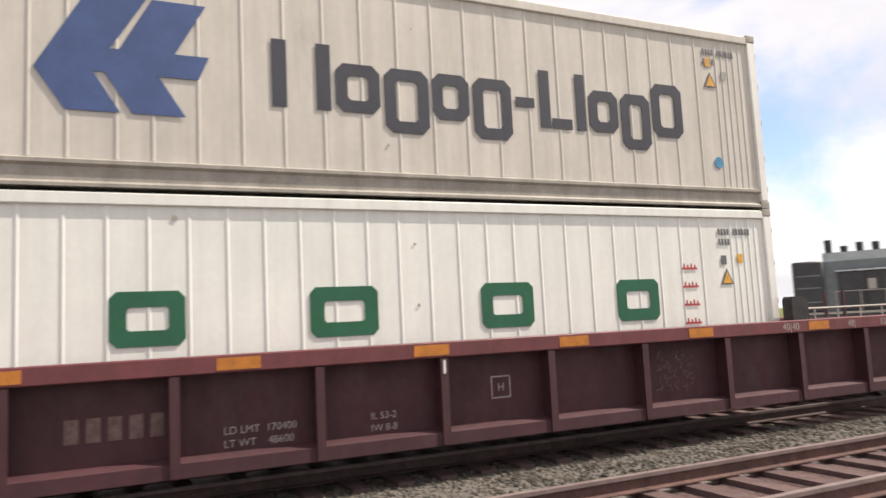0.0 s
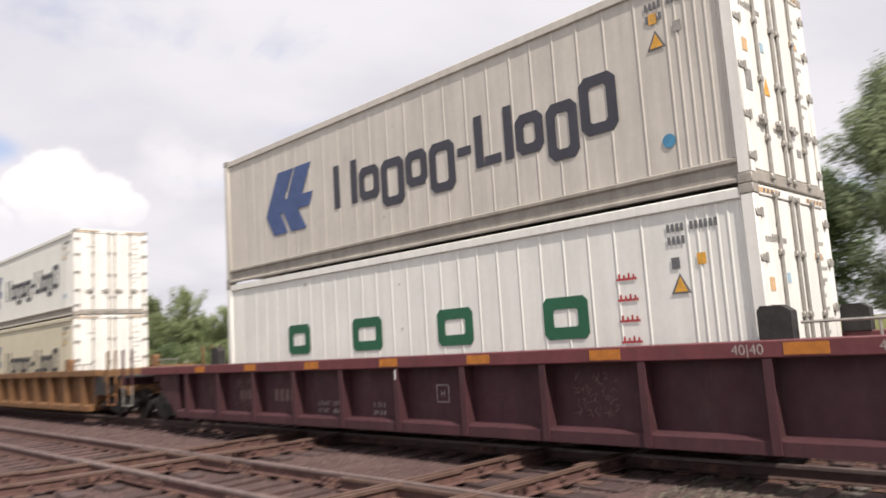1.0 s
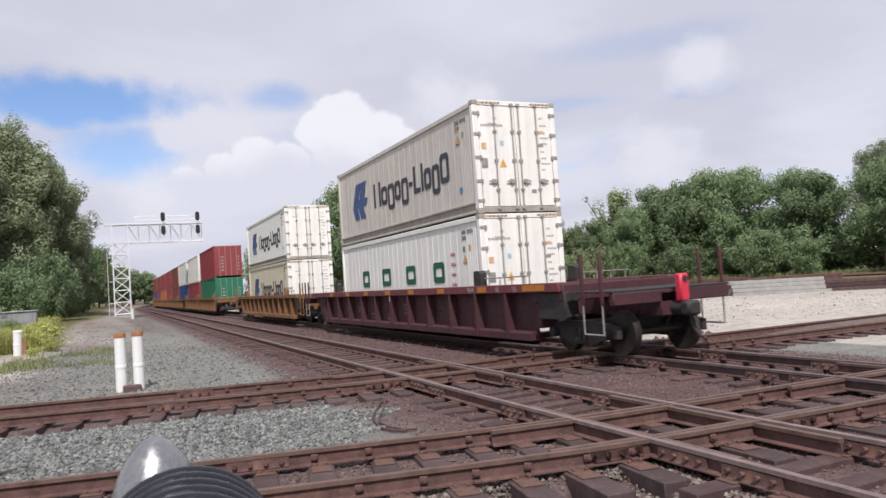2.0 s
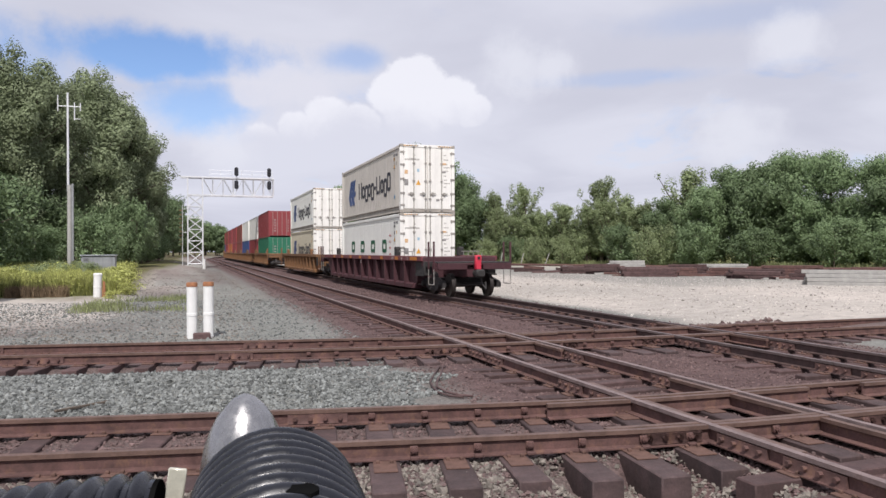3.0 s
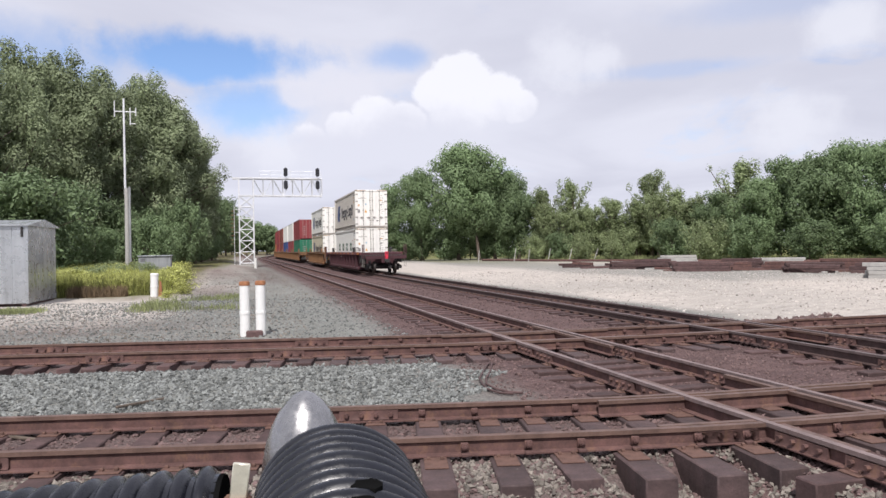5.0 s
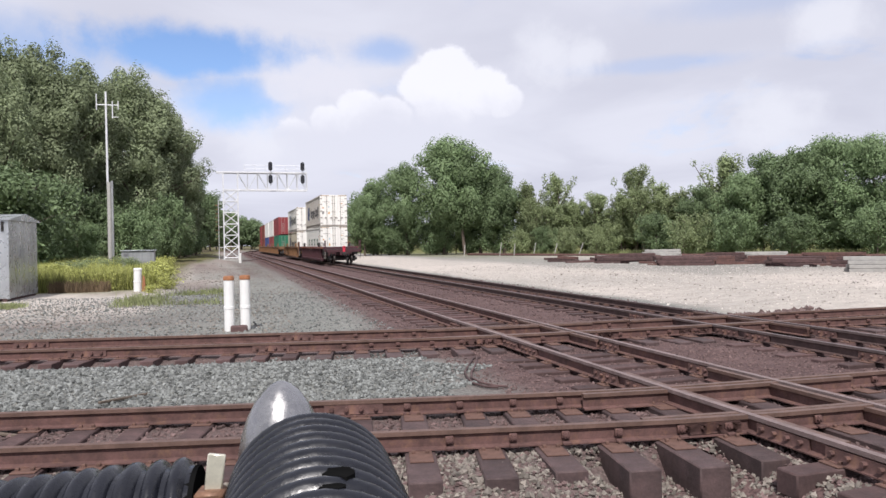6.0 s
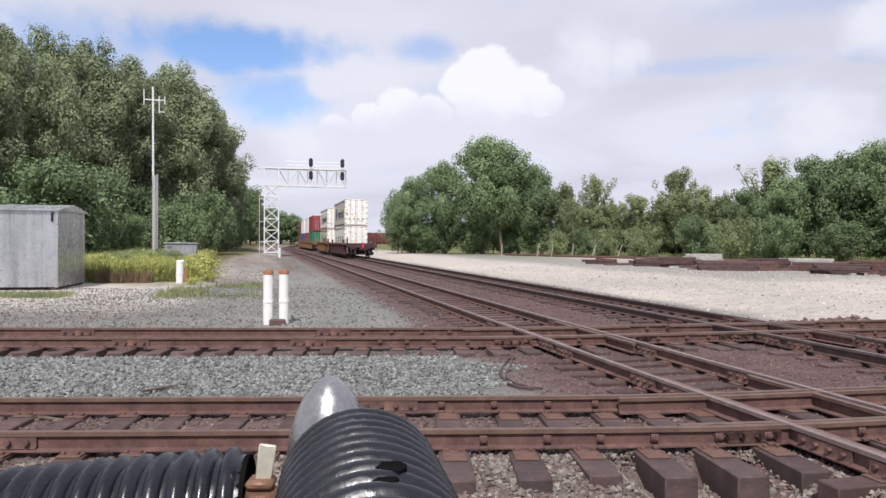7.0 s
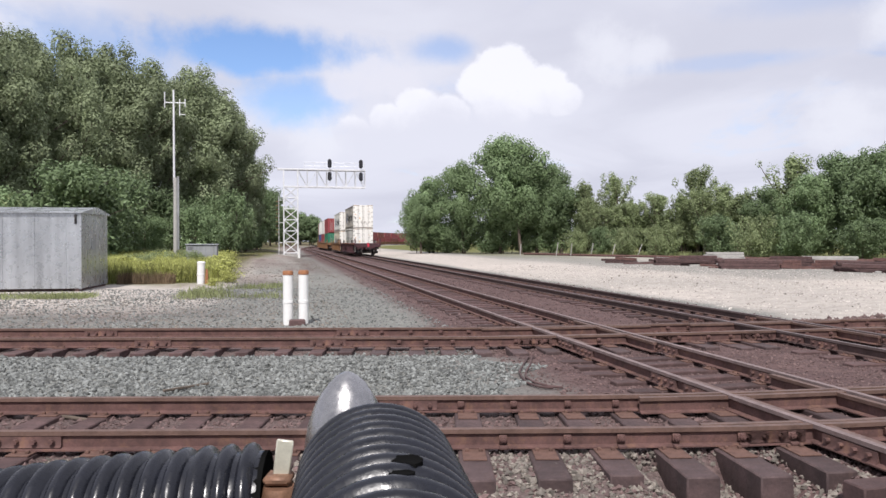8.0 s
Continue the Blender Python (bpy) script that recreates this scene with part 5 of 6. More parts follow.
def turn_wheels():
    """The wheels of the last two cars roll with the train."""
    for car in (last_car, car2):
        for ws in [o for o in car.children if o.name.startswith("wheelset")]:
            y = ws.matrix_basis.translation.y
            rows, t, a = [], 0.0, 0.0
            while t < 8.0001:
                s = np.interp(t, [r[0] for r in S_ROWS], [r[1] for r in S_ROWS])
                rows.append((t, pose(0, y, 0.42, -math.degrees(float(s) / 0.42), 0, 0)))
                t = round(t + 1 / 30, 6)
            walk(ws, rows)


# ---- trees ----
def tree_thing(h, w, seed, leaf, n_leaf, low, size, label, name="tree", stems=1, lean=0.0, up=0.4, reach=1.0, tallness=0.85, puff=1.0):
    """A tapered trunk with limbs and a crown of many small leaf sprays gathered in uneven clumps."""
    rnd = random.Random(seed)
    rs = np.random.RandomState(seed)
    t = thing(name, label, "tree" if name == "tree" else "bush")
    bm = B()
    clumps = []
    for st in range(stems):
        bx, by = (rnd.uniform(-0.25, 0.25) * w, rnd.uniform(-0.25, 0.25) * w) if stems > 1 else (0, 0)
        top = Vector((bx + rnd.uniform(-0.06, 0.06) * h + lean * h, by + rnd.uniform(-0.06, 0.06) * h, h * rnd.uniform(0.74, 0.86)))
        p0, pts = Vector((bx, by, -0.4)), []
        for k in range(1, 6):
            q = k / 5
            pts.append(Vector((bx, by, 0)).lerp(top, q) + Vector((rnd.uniform(-0.02, 0.02) * h, rnd.uniform(-0.02, 0.02) * h, 0)))
        r = 0.022 * h / math.sqrt(stems)
        for k, p1 in enumerate(pts):
            tube(bm, p0, p1, r * (1 - 0.17 * k), r * (1 - 0.17 * (k + 1)), 7, False)
            p0 = p1
        for k in range(int(42 / stems) + 6):
            q = rnd.uniform(low, 0.95)
            i = min(4, int(q * 5))
            base = (Vector((bx, by, 0)) if i == 0 else pts[i - 1]).lerp(pts[i], q * 5 - i)
            a = rnd.uniform(0, 6.283)
            prof = math.sin(math.pi * min(1, max(0.12, (q - low) / (1.02 - low)) ** 0.75)) ** 0.6
            ln = w / 2 * prof * rnd.uniform(0.45, 1.0) * reach
            tip = base + Vector((math.cos(a) * ln, math.sin(a) * ln, ln * up * rnd.uniform(0.4, 1.5)))
            tube(bm, base, tip, r * 0.35, r * 0.08, 5, False)
            for f_ in (0.35, 0.7, 1.0):
                clumps.append((base.lerp(tip, f_) + Vector((0, 0, rnd.uniform(-0.03, 0.05) * h)), rnd.uniform(0.06, 0.125) * w * puff))
        clumps.append((top + Vector((0, 0, h * 0.06)), 0.09 * w * puff))
    part("trunk", bm, M["bark"], t, "grey-brown trunk and limbs")
    tot = sum(c[1] ** 2 for c in clumps)
    V, F = [], []
    k = 0
    for c, r in clumps:
        n = int(n_leaf * r * r / tot)
        d = rs.normal(size=(n, 3))
        d /= np.linalg.norm(d, axis=1)[:, None]
        rad = r * np.where(rs.rand(n) < 0.88, 0.6 + 0.5 * np.sqrt(rs.rand(n)), 0.95 + 0.45 * rs.rand(n))
        pos = np.array(c) + d * rad[:, None] * np.array([1, 1, tallness])
        keep = pos[:, 2] > 0.15
        pos, d = pos[keep], d[keep]
        n = len(pos)
        nrm = d + rs.normal(size=(n, 3)) * 0.24 + np.array([0, 0, 0.25])
        nrm /= np.linalg.norm(nrm, axis=1)[:, None]
        u = np.cross(nrm, rs.normal(size=(n, 3)))
        u /= np.linalg.norm(u, axis=1)[:, None]
        v = np.cross(nrm, u)
        s = size * (0.6 + 0.8 * rs.rand(n))[:, None]
        quad = np.stack([pos - u * s, pos + v * s * 0.5, pos + u * s, pos - v * s * 0.5 - nrm * s * 0.25], 1)
        V.append(quad.reshape(-1, 3))
        F.append(np.arange(n * 4).reshape(-1, 4) + k)
        k += n * 4
    me = soup("crown", np.concatenate(V).tolist(), np.concatenate(F).tolist(), leaf)
    part("crown", me, None, t, "leafy crown")
    return t


TREE_SPECS = {
    "tall": dict(h=20, w=10.5, seed=11, leaf="leaf_dark", n_leaf=38000, low=0.10, size=0.145, up=0.8, tallness=1.25, label="tall olive-green cottonwood in a dense wood"),
    "tall2": dict(h=20, w=9.5, seed=23, leaf="leaf_dark", n_leaf=38000, low=0.08, size=0.145, up=1.0, tallness=1.3, label="tall olive-green tree with gaps in its crown"),
    "round": dict(h=15, w=12.5, seed=31, leaf="leaf", n_leaf=32000, low=0.22, size=0.16, label="broad round-headed green tree beside the limestone lot"),
    "round2": dict(h=12, w=10, seed=37, leaf="leaf", n_leaf=22000, low=0.14, size=0.155, label="broad dark green tree at the wood's edge"),
    "slim": dict(h=10, w=4.6, seed=43, leaf="leaf_light", n_leaf=9000, low=0.08, size=0.105, up=1.5, reach=0.9, tallness=1.6, puff=0.85, label="slim pale green young tree at the wood's edge"),
    "slim2": dict(h=10, w=4.2, seed=47, leaf="leaf_light", n_leaf=9000, low=0.05, size=0.105, up=1.7, reach=0.9, tallness=1.7, puff=0.8, stems=2, label="slim airy pale green sapling at the wood's edge"),
    "shrub": dict(h=5.5, w=5.5, seed=53, leaf="leaf", n_leaf=9000, low=0.03, size=0.12, tallness=1.1, label="leafy green shrub at the wood's edge", name="bush", stems=3),
    "shrub2": dict(h=4.5, w=5.0, seed=59, leaf="leaf_light", n_leaf=7000, low=0.03, size=0.11, tallness=1.1, label="yellow-green shrub among weeds", name="bush", stems=3),
    "weed": dict(h=4.5, w=6.0, seed=67, leaf="weed_leaf", n_leaf=2600, low=0.03, size=0.17, tallness=1.2, label="yellow-green leafy weed clump beside the track", name="bush", stems=3),
    "far": dict(h=12, w=10, seed=61, leaf="leaf", n_leaf=4500, low=0.10, size=0.36, label="distant green tree in the far wood"),
}
TREES = {}


def plant(kind, x, y, h, wf=1.0, turn=0.0):
    sp = dict(TREE_SPECS[kind])
    sc = h / sp["h"]
    m = Matrix.Translation((x, y, ground_z(x, y))) @ pose(0, 0, 0, 0, 0, turn) @ Matrix.Diagonal((sc * wf, sc * wf, sc, 1))
    if kind not in TREES:
        sp["leaf"] = M[sp["leaf"]]
        TREES[kind] = tree_thing(**sp)
        TREES[kind]["group"] = "trees round the crossing"
        TREES[kind].matrix_basis = m
        return TREES[kind]
    src = TREES[kind]
    keep = src.matrix_basis.copy()
    src.scale = (1, 1, 1)
    ob = copy_thing(src, m)
    src.matrix_basis = keep
    return ob


trnd = random.Random(77)
# left wood: ratio x / y and slope of its top
LEFT = ((-0.40, 0.262), (-0.345, 0.262), (-0.295, 0.256), (-0.250, 0.252), (-0.205, 0.246), (-0.160, 0.232), (-0.115, 0.226), (-0.080, 0.204))
for k, (r, sl) in enumerate(LEFT):
    for row, y in enumerate((64 + 4.0 * k, 78 + 4.5 * k)):
        rr = r - 0.01 * row + trnd.uniform(-0.008, 0.008)
        plant("tall" if (k + row) % 2 else "tall2", rr * y, y, (sl * y + 1.9) * 0.985 * (0.955 if row == 0 else 1.05) * trnd.uniform(0.95, 1.02), trnd.uniform(0.8, 1.05), trnd.uniform(0, 360))
for r, y, h, kd in ((-0.048, 104, 16.5, "tall2"), (-0.062, 97, 18.5, "tall"), (-0.035, 118, 13.0, "round2"), (-0.055, 128, 15, "round2"), (-0.05, 150, 14, "round2")):
    plant(kd, r * y, y, h, 0.75, trnd.uniform(0, 360))
for r, y, h, kd in ((-0.36, 52, 6.0, "shrub2"), (-0.31, 55, 5.0, "shrub2"), (-0.27, 56, 7.0, "shrub"), (-0.235, 57, 6.0, "shrub"), (-0.222, 62, 7.5, "shrub"), (-0.168, 68, 5.5, "shrub"), (-0.105, 70, 6.5, "shrub"), (-0.062, 80, 6.5, "shrub"), (-0.05, 92, 6.0, "shrub"), (-0.33, 60, 8, "shrub"), (-0.42, 56, 7, "shrub"), (-0.145, 82, 7.0, "shrub"), (-0.185, 80, 6.5, "shrub"), (-0.235, 76, 6.5, "shrub"), (-0.10, 86, 7.0, "shrub"), (-0.045, 102, 5.5, "shrub"), (-0.042, 112, 5.5, "shrub"), (-0.035, 124, 5.5, "shrub")):
    plant(kd, r * y, y, h * trnd.uniform(0.75, 1.15), trnd.uniform(0.7, 1.05), trnd.uniform(0, 360))
# far wood beyond the signal bridge
for k in range(13):
    x = -14 + 2.6 * k + trnd.uniform(-1, 1)
    plant("far", x, 300 + 12 * (k % 3) - 1.5 * k, 15 - 0.45 * k + trnd.uniform(-1, 1), 1.0, trnd.uniform(0, 360))
for k in range(9):
    plant("far", 70 + 9 * k, 380 - 14 * k, 10 + trnd.uniform(-1, 1), 1.1, trnd.uniform(0, 360))
for x, y, h in ((-9, 172, 14), (-5.5, 190, 14.5), (-8, 215, 16), (-4, 232, 14.5), (-1.5, 255, 15), (2.5, 275, 14.5), (-12, 250, 17), (6.5, 285, 13.5), (11, 300, 13)):
    plant("far", x, y, h, 0.95, trnd.uniform(0, 360))
for k in range(14):
    y = 39 + 24 * trnd.random()
    plant("shrub2", -3.9 - 0.04 * (y - 36) - trnd.random() * 5.5, y, trnd.uniform(0.9, 1.5), trnd.uniform(1.0, 1.5), trnd.uniform(0, 360))
for k in range(64):
    q = trnd.random()
    y = 36.8 + 28 * q ** 1.3
    plant("weed", -3.3 - 0.03 * (y - 36) - trnd.random() ** 1.2 * (6.0 + 0.2 * (y - 36)), y, trnd.uniform(0.6, 1.25) * (0.8 if y < 39 else 1.0), trnd.uniform(1.1, 1.9), trnd.uniform(0, 360))
for x, y, h in ((-2.9, 33.6, 0.36), (-2.5, 36.0, 0.4), (-3.0, 38.5, 0.5)):
    plant("weed", x, y, h, 1.6, trnd.uniform(0, 360))
# right wood
for x, y, h, kd, wf in ((19.6, 105, 8.5, "round2", 0.85), (22.5, 110, 11.5, "round2", 0.9), (25.6, 103, 13.6, "round", 0.72), (30.4, 101, 17.0, "round", 0.88), (32.6, 98, 14.6, "round", 0.72), (35.2, 99, 13.4, "round", 0.80), (38.2, 97, 11.4, "round2", 0.85),
                        (41, 93, 9.6, "slim", 1.0), (44.5, 92, 10.2, "slim2", 1.1), (40.0, 90, 7.0, "slim2", 1.0), (47.0, 88, 7.4, "slim", 1.1), (50, 86, 6.4, "slim", 1.1), (51.5, 84, 10.5, "slim2", 1.15), (49, 79, 7.5, "slim2", 1.2), (53.5, 80, 8.4, "slim", 1.2),
                        (54, 74, 8.0, "round2", 0.8), (57.5, 76, 11.5, "slim", 1.2), (56, 70, 9.2, "round2", 0.8), (60, 71, 11.6, "round2", 0.85), (61, 66, 11.4, "round2", 0.9), (65, 67, 13.2, "round", 0.8), (65, 60, 12.4, "round", 0.75), (69, 58, 11.8, "round", 0.8), (66, 52, 10.4, "round2", 0.9), (70, 48, 12.0, "tall2", 0.9), (64, 44, 10.6, "round", 0.75), (66, 38, 12.6, "round", 0.8), (60, 33, 12.0, "round2", 1.0), (60, 26, 14.5, "round", 0.8), (56, 19, 13.0, "round2", 1.0), (54, 12, 16.5, "tall", 0.9), (50, 7, 14.5, "round", 0.8), (52, 1, 14, "round2", 1.0)):
    plant(kd, x, y, h * (1.15 if kd[:4] == "slim" else 1.1), wf, trnd.uniform(0, 360))
for k in range(16):
    q = k / 15
    plant("slim" if k % 2 else "slim2", 40 + 16 * q + trnd.uniform(-1, 1), 94 - 20 * q + trnd.uniform(-2, 2), trnd.uniform(5.0, 9.0), trnd.uniform(1.3, 1.8), trnd.uniform(0, 360))
for k in range(13):
    q = k / 12
    x, y = 38 + 24 * q + trnd.uniform(-1.5, 1.5), 92 - 62 * q + trnd.uniform(-2, 2)
    plant("shrub2" if trnd.random() < 0.4 and q < 0.5 else "shrub", x, y, trnd.uniform(2.4, 5.0), trnd.uniform(0.8, 1.2), trnd.uniform(0, 360))
for k in range(30):
    q = k / 29
    plant("shrub", 50 + 24 * q + trnd.uniform(-2, 2), 93 - 62 * q + trnd.uniform(-2, 2), trnd.uniform(3.6, 5.6), trnd.uniform(1.1, 1.5), trnd.uniform(0, 360))
for k in range(9):
    plant("shrub", 20 + 2.2 * k, 107 - 1.0 * k, trnd.uniform(3.5, 5.5), 1.2, trnd.uniform(0, 360))
plant("tall", 31.5, -28.8, 16.5, 0.62, 40)


# ---- weeds ----
def weeds(name, n, region, hmin, hmax, material, label, seed, wd=0.05):
    rs = np.random.RandomState(seed)
    V, F, k = [], [], 0
    for _ in range(n):
        x, y = region(rs)
        z = ground_z(x, y) - 0.02
        h = hmin + (hmax - hmin) * rs.rand()
        a = rs.rand() * 6.283
        dx, dy = math.cos(a) * wd, math.sin(a) * wd
        lx, ly = (rs.rand(2) - 0.5) * h * 0.7
        V += [(x - dx, y - dy, z), (x + dx, y + dy, z), (x + lx * 0.5 + dx * 0.8, y + ly * 0.5 + dy * 0.8, z + h * 0.6), (x + lx * 0.5 - dx * 0.8, y + ly * 0.5 - dy * 0.8, z + h * 0.6), (x + lx, y + ly, z + h)]
        F += [(k, k + 1, k + 2, k + 3), (k + 3, k + 2, k + 4)]
        k += 5
    return tagged(new(name, soup(name, V, F, material)), label, "weeds", kind="stuff")


def mound(x, y, k):
    return 0.5 + noise.noise((x * 0.45, y * 0.45, k)) * 0.9


def patchy(x0, x1, y0, y1, k, cut):
    """A random place where the growth is thick enough."""
    def f(r):
        for _ in range(40):
            x, y = x0 + (x1 - x0) * r.rand(), y0 + (y1 - y0) * r.rand()
            edge = min((x - x0) / 1.2, (x1 - x) / 1.2, (y - y0) / 1.5, (y1 - y) / 1.5, 1)
            if mound(x, y, k) * edge > cut * (0.5 + r.rand()):
                return x, y
        return x, y
    return f


def bank(r):
    y = 36.3 + 30 * r.rand() ** 1.2
    return -3.3 - 0.03 * (y - 36) - 0.5 * noise.noise((y * 0.5, 0, 1)) - r.rand() ** 0.8 * (7.0 + 0.22 * (y - 36)), y


weeds("tall_weeds", 52000, bank, 0.2, 1.2, M["grass"], "tall yellow-green weeds beside the track", 3, 0.022)
weeds("dry_weeds", 9000, patchy(-7.6, -4.6, 35.2, 37.4, 4.0, 0.3), 0.05, 0.62, M["grass_dry"], "dry brown weeds by the metal shed", 4, 0.008)
weeds("low_grass", 2400, patchy(-4.4, 0.8, 24.5, 34.5, 9.0, 0.60), 0.04, 0.28, M["grass_low"], "sparse low grass in gravel", 5, 0.012)
weeds("low_grass", 3000, patchy(-13, -6.0, 26.0, 30.0, 12.0, 0.5), 0.04, 0.2, M["grass_low"], "sparse low grass in gravel", 6, 0.012)
weeds("verge_grass", 9000, lambda r: (lambda q: (37 + 24 * q + 4 * r.rand(), 91 - 60 * q + 4 * r.rand()))(r.rand()), 0.15, 0.7, M["grass_low"], "rough grass along the wood's edge", 7, 0.03)


# ---- signal bridge ----
def signal_bridge():
    gy, gz = 93.0, ground_z(0.9, 93.0)
    g = thing("signal_bridge", "aluminium lattice cantilever signal bridge over the tracks", "signal bridge", at=pose(0, gy, 0))
    top, bot, xl, xr, dy = 10.6, 8.45, -0.05, 10.1, 0.55
    tx0, tx1 = 0.05, 1.75
    for x in (tx0, tx1):
        for y in (-dy, dy):
            bm = B()
            box(bm, x - 0.075, x + 0.075, y - 0.075, y + 0.075, gz - 0.1, top + 0.05, 0.01)
            part("leg", bm, M["signal_steel"], g)
    n = 6
    for k in range(n):
        z0, z1 = gz + 0.4 + (bot - gz - 0.4) * k / n, gz + 0.4 + (bot - gz - 0.4) * (k + 1) / n
        for y in (-dy, dy):
            for a, b in (((tx0, y, z0), (tx1, y, z1)), ((tx1, y, z0), (tx0, y, z1)), ((tx0, y, z0), (tx1, y, z0))):
                bm = B()
                tube(bm, a, b, 0.05, seg=6)
                part("brace", bm, M["signal_steel"], g)
        for x in (tx0, tx1):
            bm = B()
            tube(bm, (x, -dy, z0), (x, dy, z1), 0.045, seg=6)
            part("brace", bm, M["signal_steel"], g)
    for y in (-dy, dy):
        for z in (top, bot):
            bm = B()
            box(bm, xl - (0.7 if z == top else 0), xr, y - 0.085, y + 0.085, z - 0.085, z + 0.085, 0.01)
            part("chord", bm, M["signal_steel"], g)
        m = 7
        for k in range(m):
            x0, x1 = tx1 + (xr - tx1) * k / m, tx1 + (xr - tx1) * (k + 1) / m
            bm = B()
            tube(bm, (x0, y, top if k % 2 == 0 else bot), (x1, y, bot if k % 2 == 0 else top), 0.036, seg=6)
            part("brace", bm, M["signal_steel"], g)
            bm = B()
            tube(bm, (x1, y, bot), (x1, y, top), 0.045, seg=6)
            part("brace", bm, M["signal_steel"], g)
    bm = B()
    box(bm, xl, xr, -0.42, 0.42, top + 0.09, top + 0.12)
    part("walkway", bm, M["signal_steel"], g)
    bm = B()
    for x in [2.6 + 1.25 * k for k in range(7)]:
        tube(bm, (x, 0.5, top), (x, 0.5, top + 1.0), 0.028, seg=6)
    for z in (0.55, 1.0):
        tube(bm, (2.6, 0.5, top + z), (10.1, 0.5, top + z), 0.028, seg=6)
    part("handrail", bm, M["signal_steel"], g)
    for x in (5.65, 9.55):
        for zc in (top + 0.78, top - 0.80):
            bm = B()
            pts = [(x + 0.25 * math.cos(6.283 * (k + 0.5) / 16), zc + (0.30 if k < 8 else -0.30) + 0.25 * math.sin(6.283 * (k + 0.5) / 16)) for k in range(16)]
            prism(bm, pts, "y", -0.72, -0.68)
            hd = part("signal_head", bm, M["lens"], g, "black oval colour-light signal head")
            for q in (-0.32, 0, 0.32):
                bm = B()
                tube(bm, (x, -0.72, zc + q), (x, -1.0, zc + q + 0.02), 0.12, seg=12)
                part("hood", bm, M["lens"], hd)
            bm = B()
            tube(bm, (x, -0.62, zc - 0.6), (x, -0.62, zc + 0.6), 0.05, seg=8)
            part("mast", bm, M["signal_steel"], g)
    bm = B()
    for y in (-0.25, 0.25):
        tube(bm, (-0.55, y, gz), (-0.55, y, 7.3), 0.035, seg=6)
    for k in range(22):
        tube(bm, (-0.55, -0.25, gz + 0.3 + 0.31 * k), (-0.55, 0.25, gz + 0.3 + 0.31 * k), 0.02, seg=5)
    for z in (1.5, 4.0, 6.8):
        tube(bm, (-0.55, 0, z), (0.05, 0, z), 0.035, seg=6)
    part("ladder", bm, M["signal_steel"], g, "caged access ladder")
    bm = B()
    for k in range(9):
        z = 2.6 + 0.5 * k
        tube(bm, (-0.9, -0.35, z), (-0.9, 0.35, z), 0.02, seg=5)
        tube(bm, (-0.9, -0.35, z), (-0.55, -0.35, z), 0.02, seg=5)
        tube(bm, (-0.9, 0.35, z), (-0.55, 0.35, z), 0.02, seg=5)
    part("ladder_cage", bm, M["rust"], g, "rust-tinted ladder cage")
    bm = B()
    box(bm, -0.3, 2.1, -0.9, 0.9, gz - 0.25, gz + 0.22, 0.03)
    part("footing", bm, M["concrete"], g, "concrete footing")


signal_bridge()


# ---- pole, shed, cabinet, posts ----
def radio_pole():
    x, y = -8.2, 60.0
    z = ground_z(x, y)
    p = thing("radio_pole", "slender grey radio pole with a small antenna", "pole", at=pose(x, y, z))
    bm = B()
    tube(bm, (0, 0, -0.3), (0, 0, 6.8), 0.17, 0.15, 12)
    part("lower_pole", bm, M["wood_pole"], p)
    bm = B()
    tube(bm, (-0.08, 0, 6.3), (-0.1, 0, 13.6), 0.085, 0.07, 10)
    part("mast", bm, M["signal_steel"], p, "thin upper mast")
    bm = B()
    tube(bm, (-0.75, 0, 12.6), (0.75, 0, 12.6), 0.04, seg=6)
    for q, a, b in ((-0.75, 12.2, 13.4), (0.35, 11.6, 12.9), (0.75, 12.3, 12.9)):
        tube(bm, (q, 0, a), (q, 0, b), 0.04, seg=6)
    tube(bm, (0.35, 0, 11.7), (0.75, 0, 11.7), 0.03, seg=6)
    part("antenna", bm, M["signal_steel"], p, "dipole antenna")
    bm = B()
    box(bm, 0.15, 0.28, -0.1, 0.1, 1.2, 6.9)
    part("conduit", bm, M["galv_dull"], p)


radio_pole()


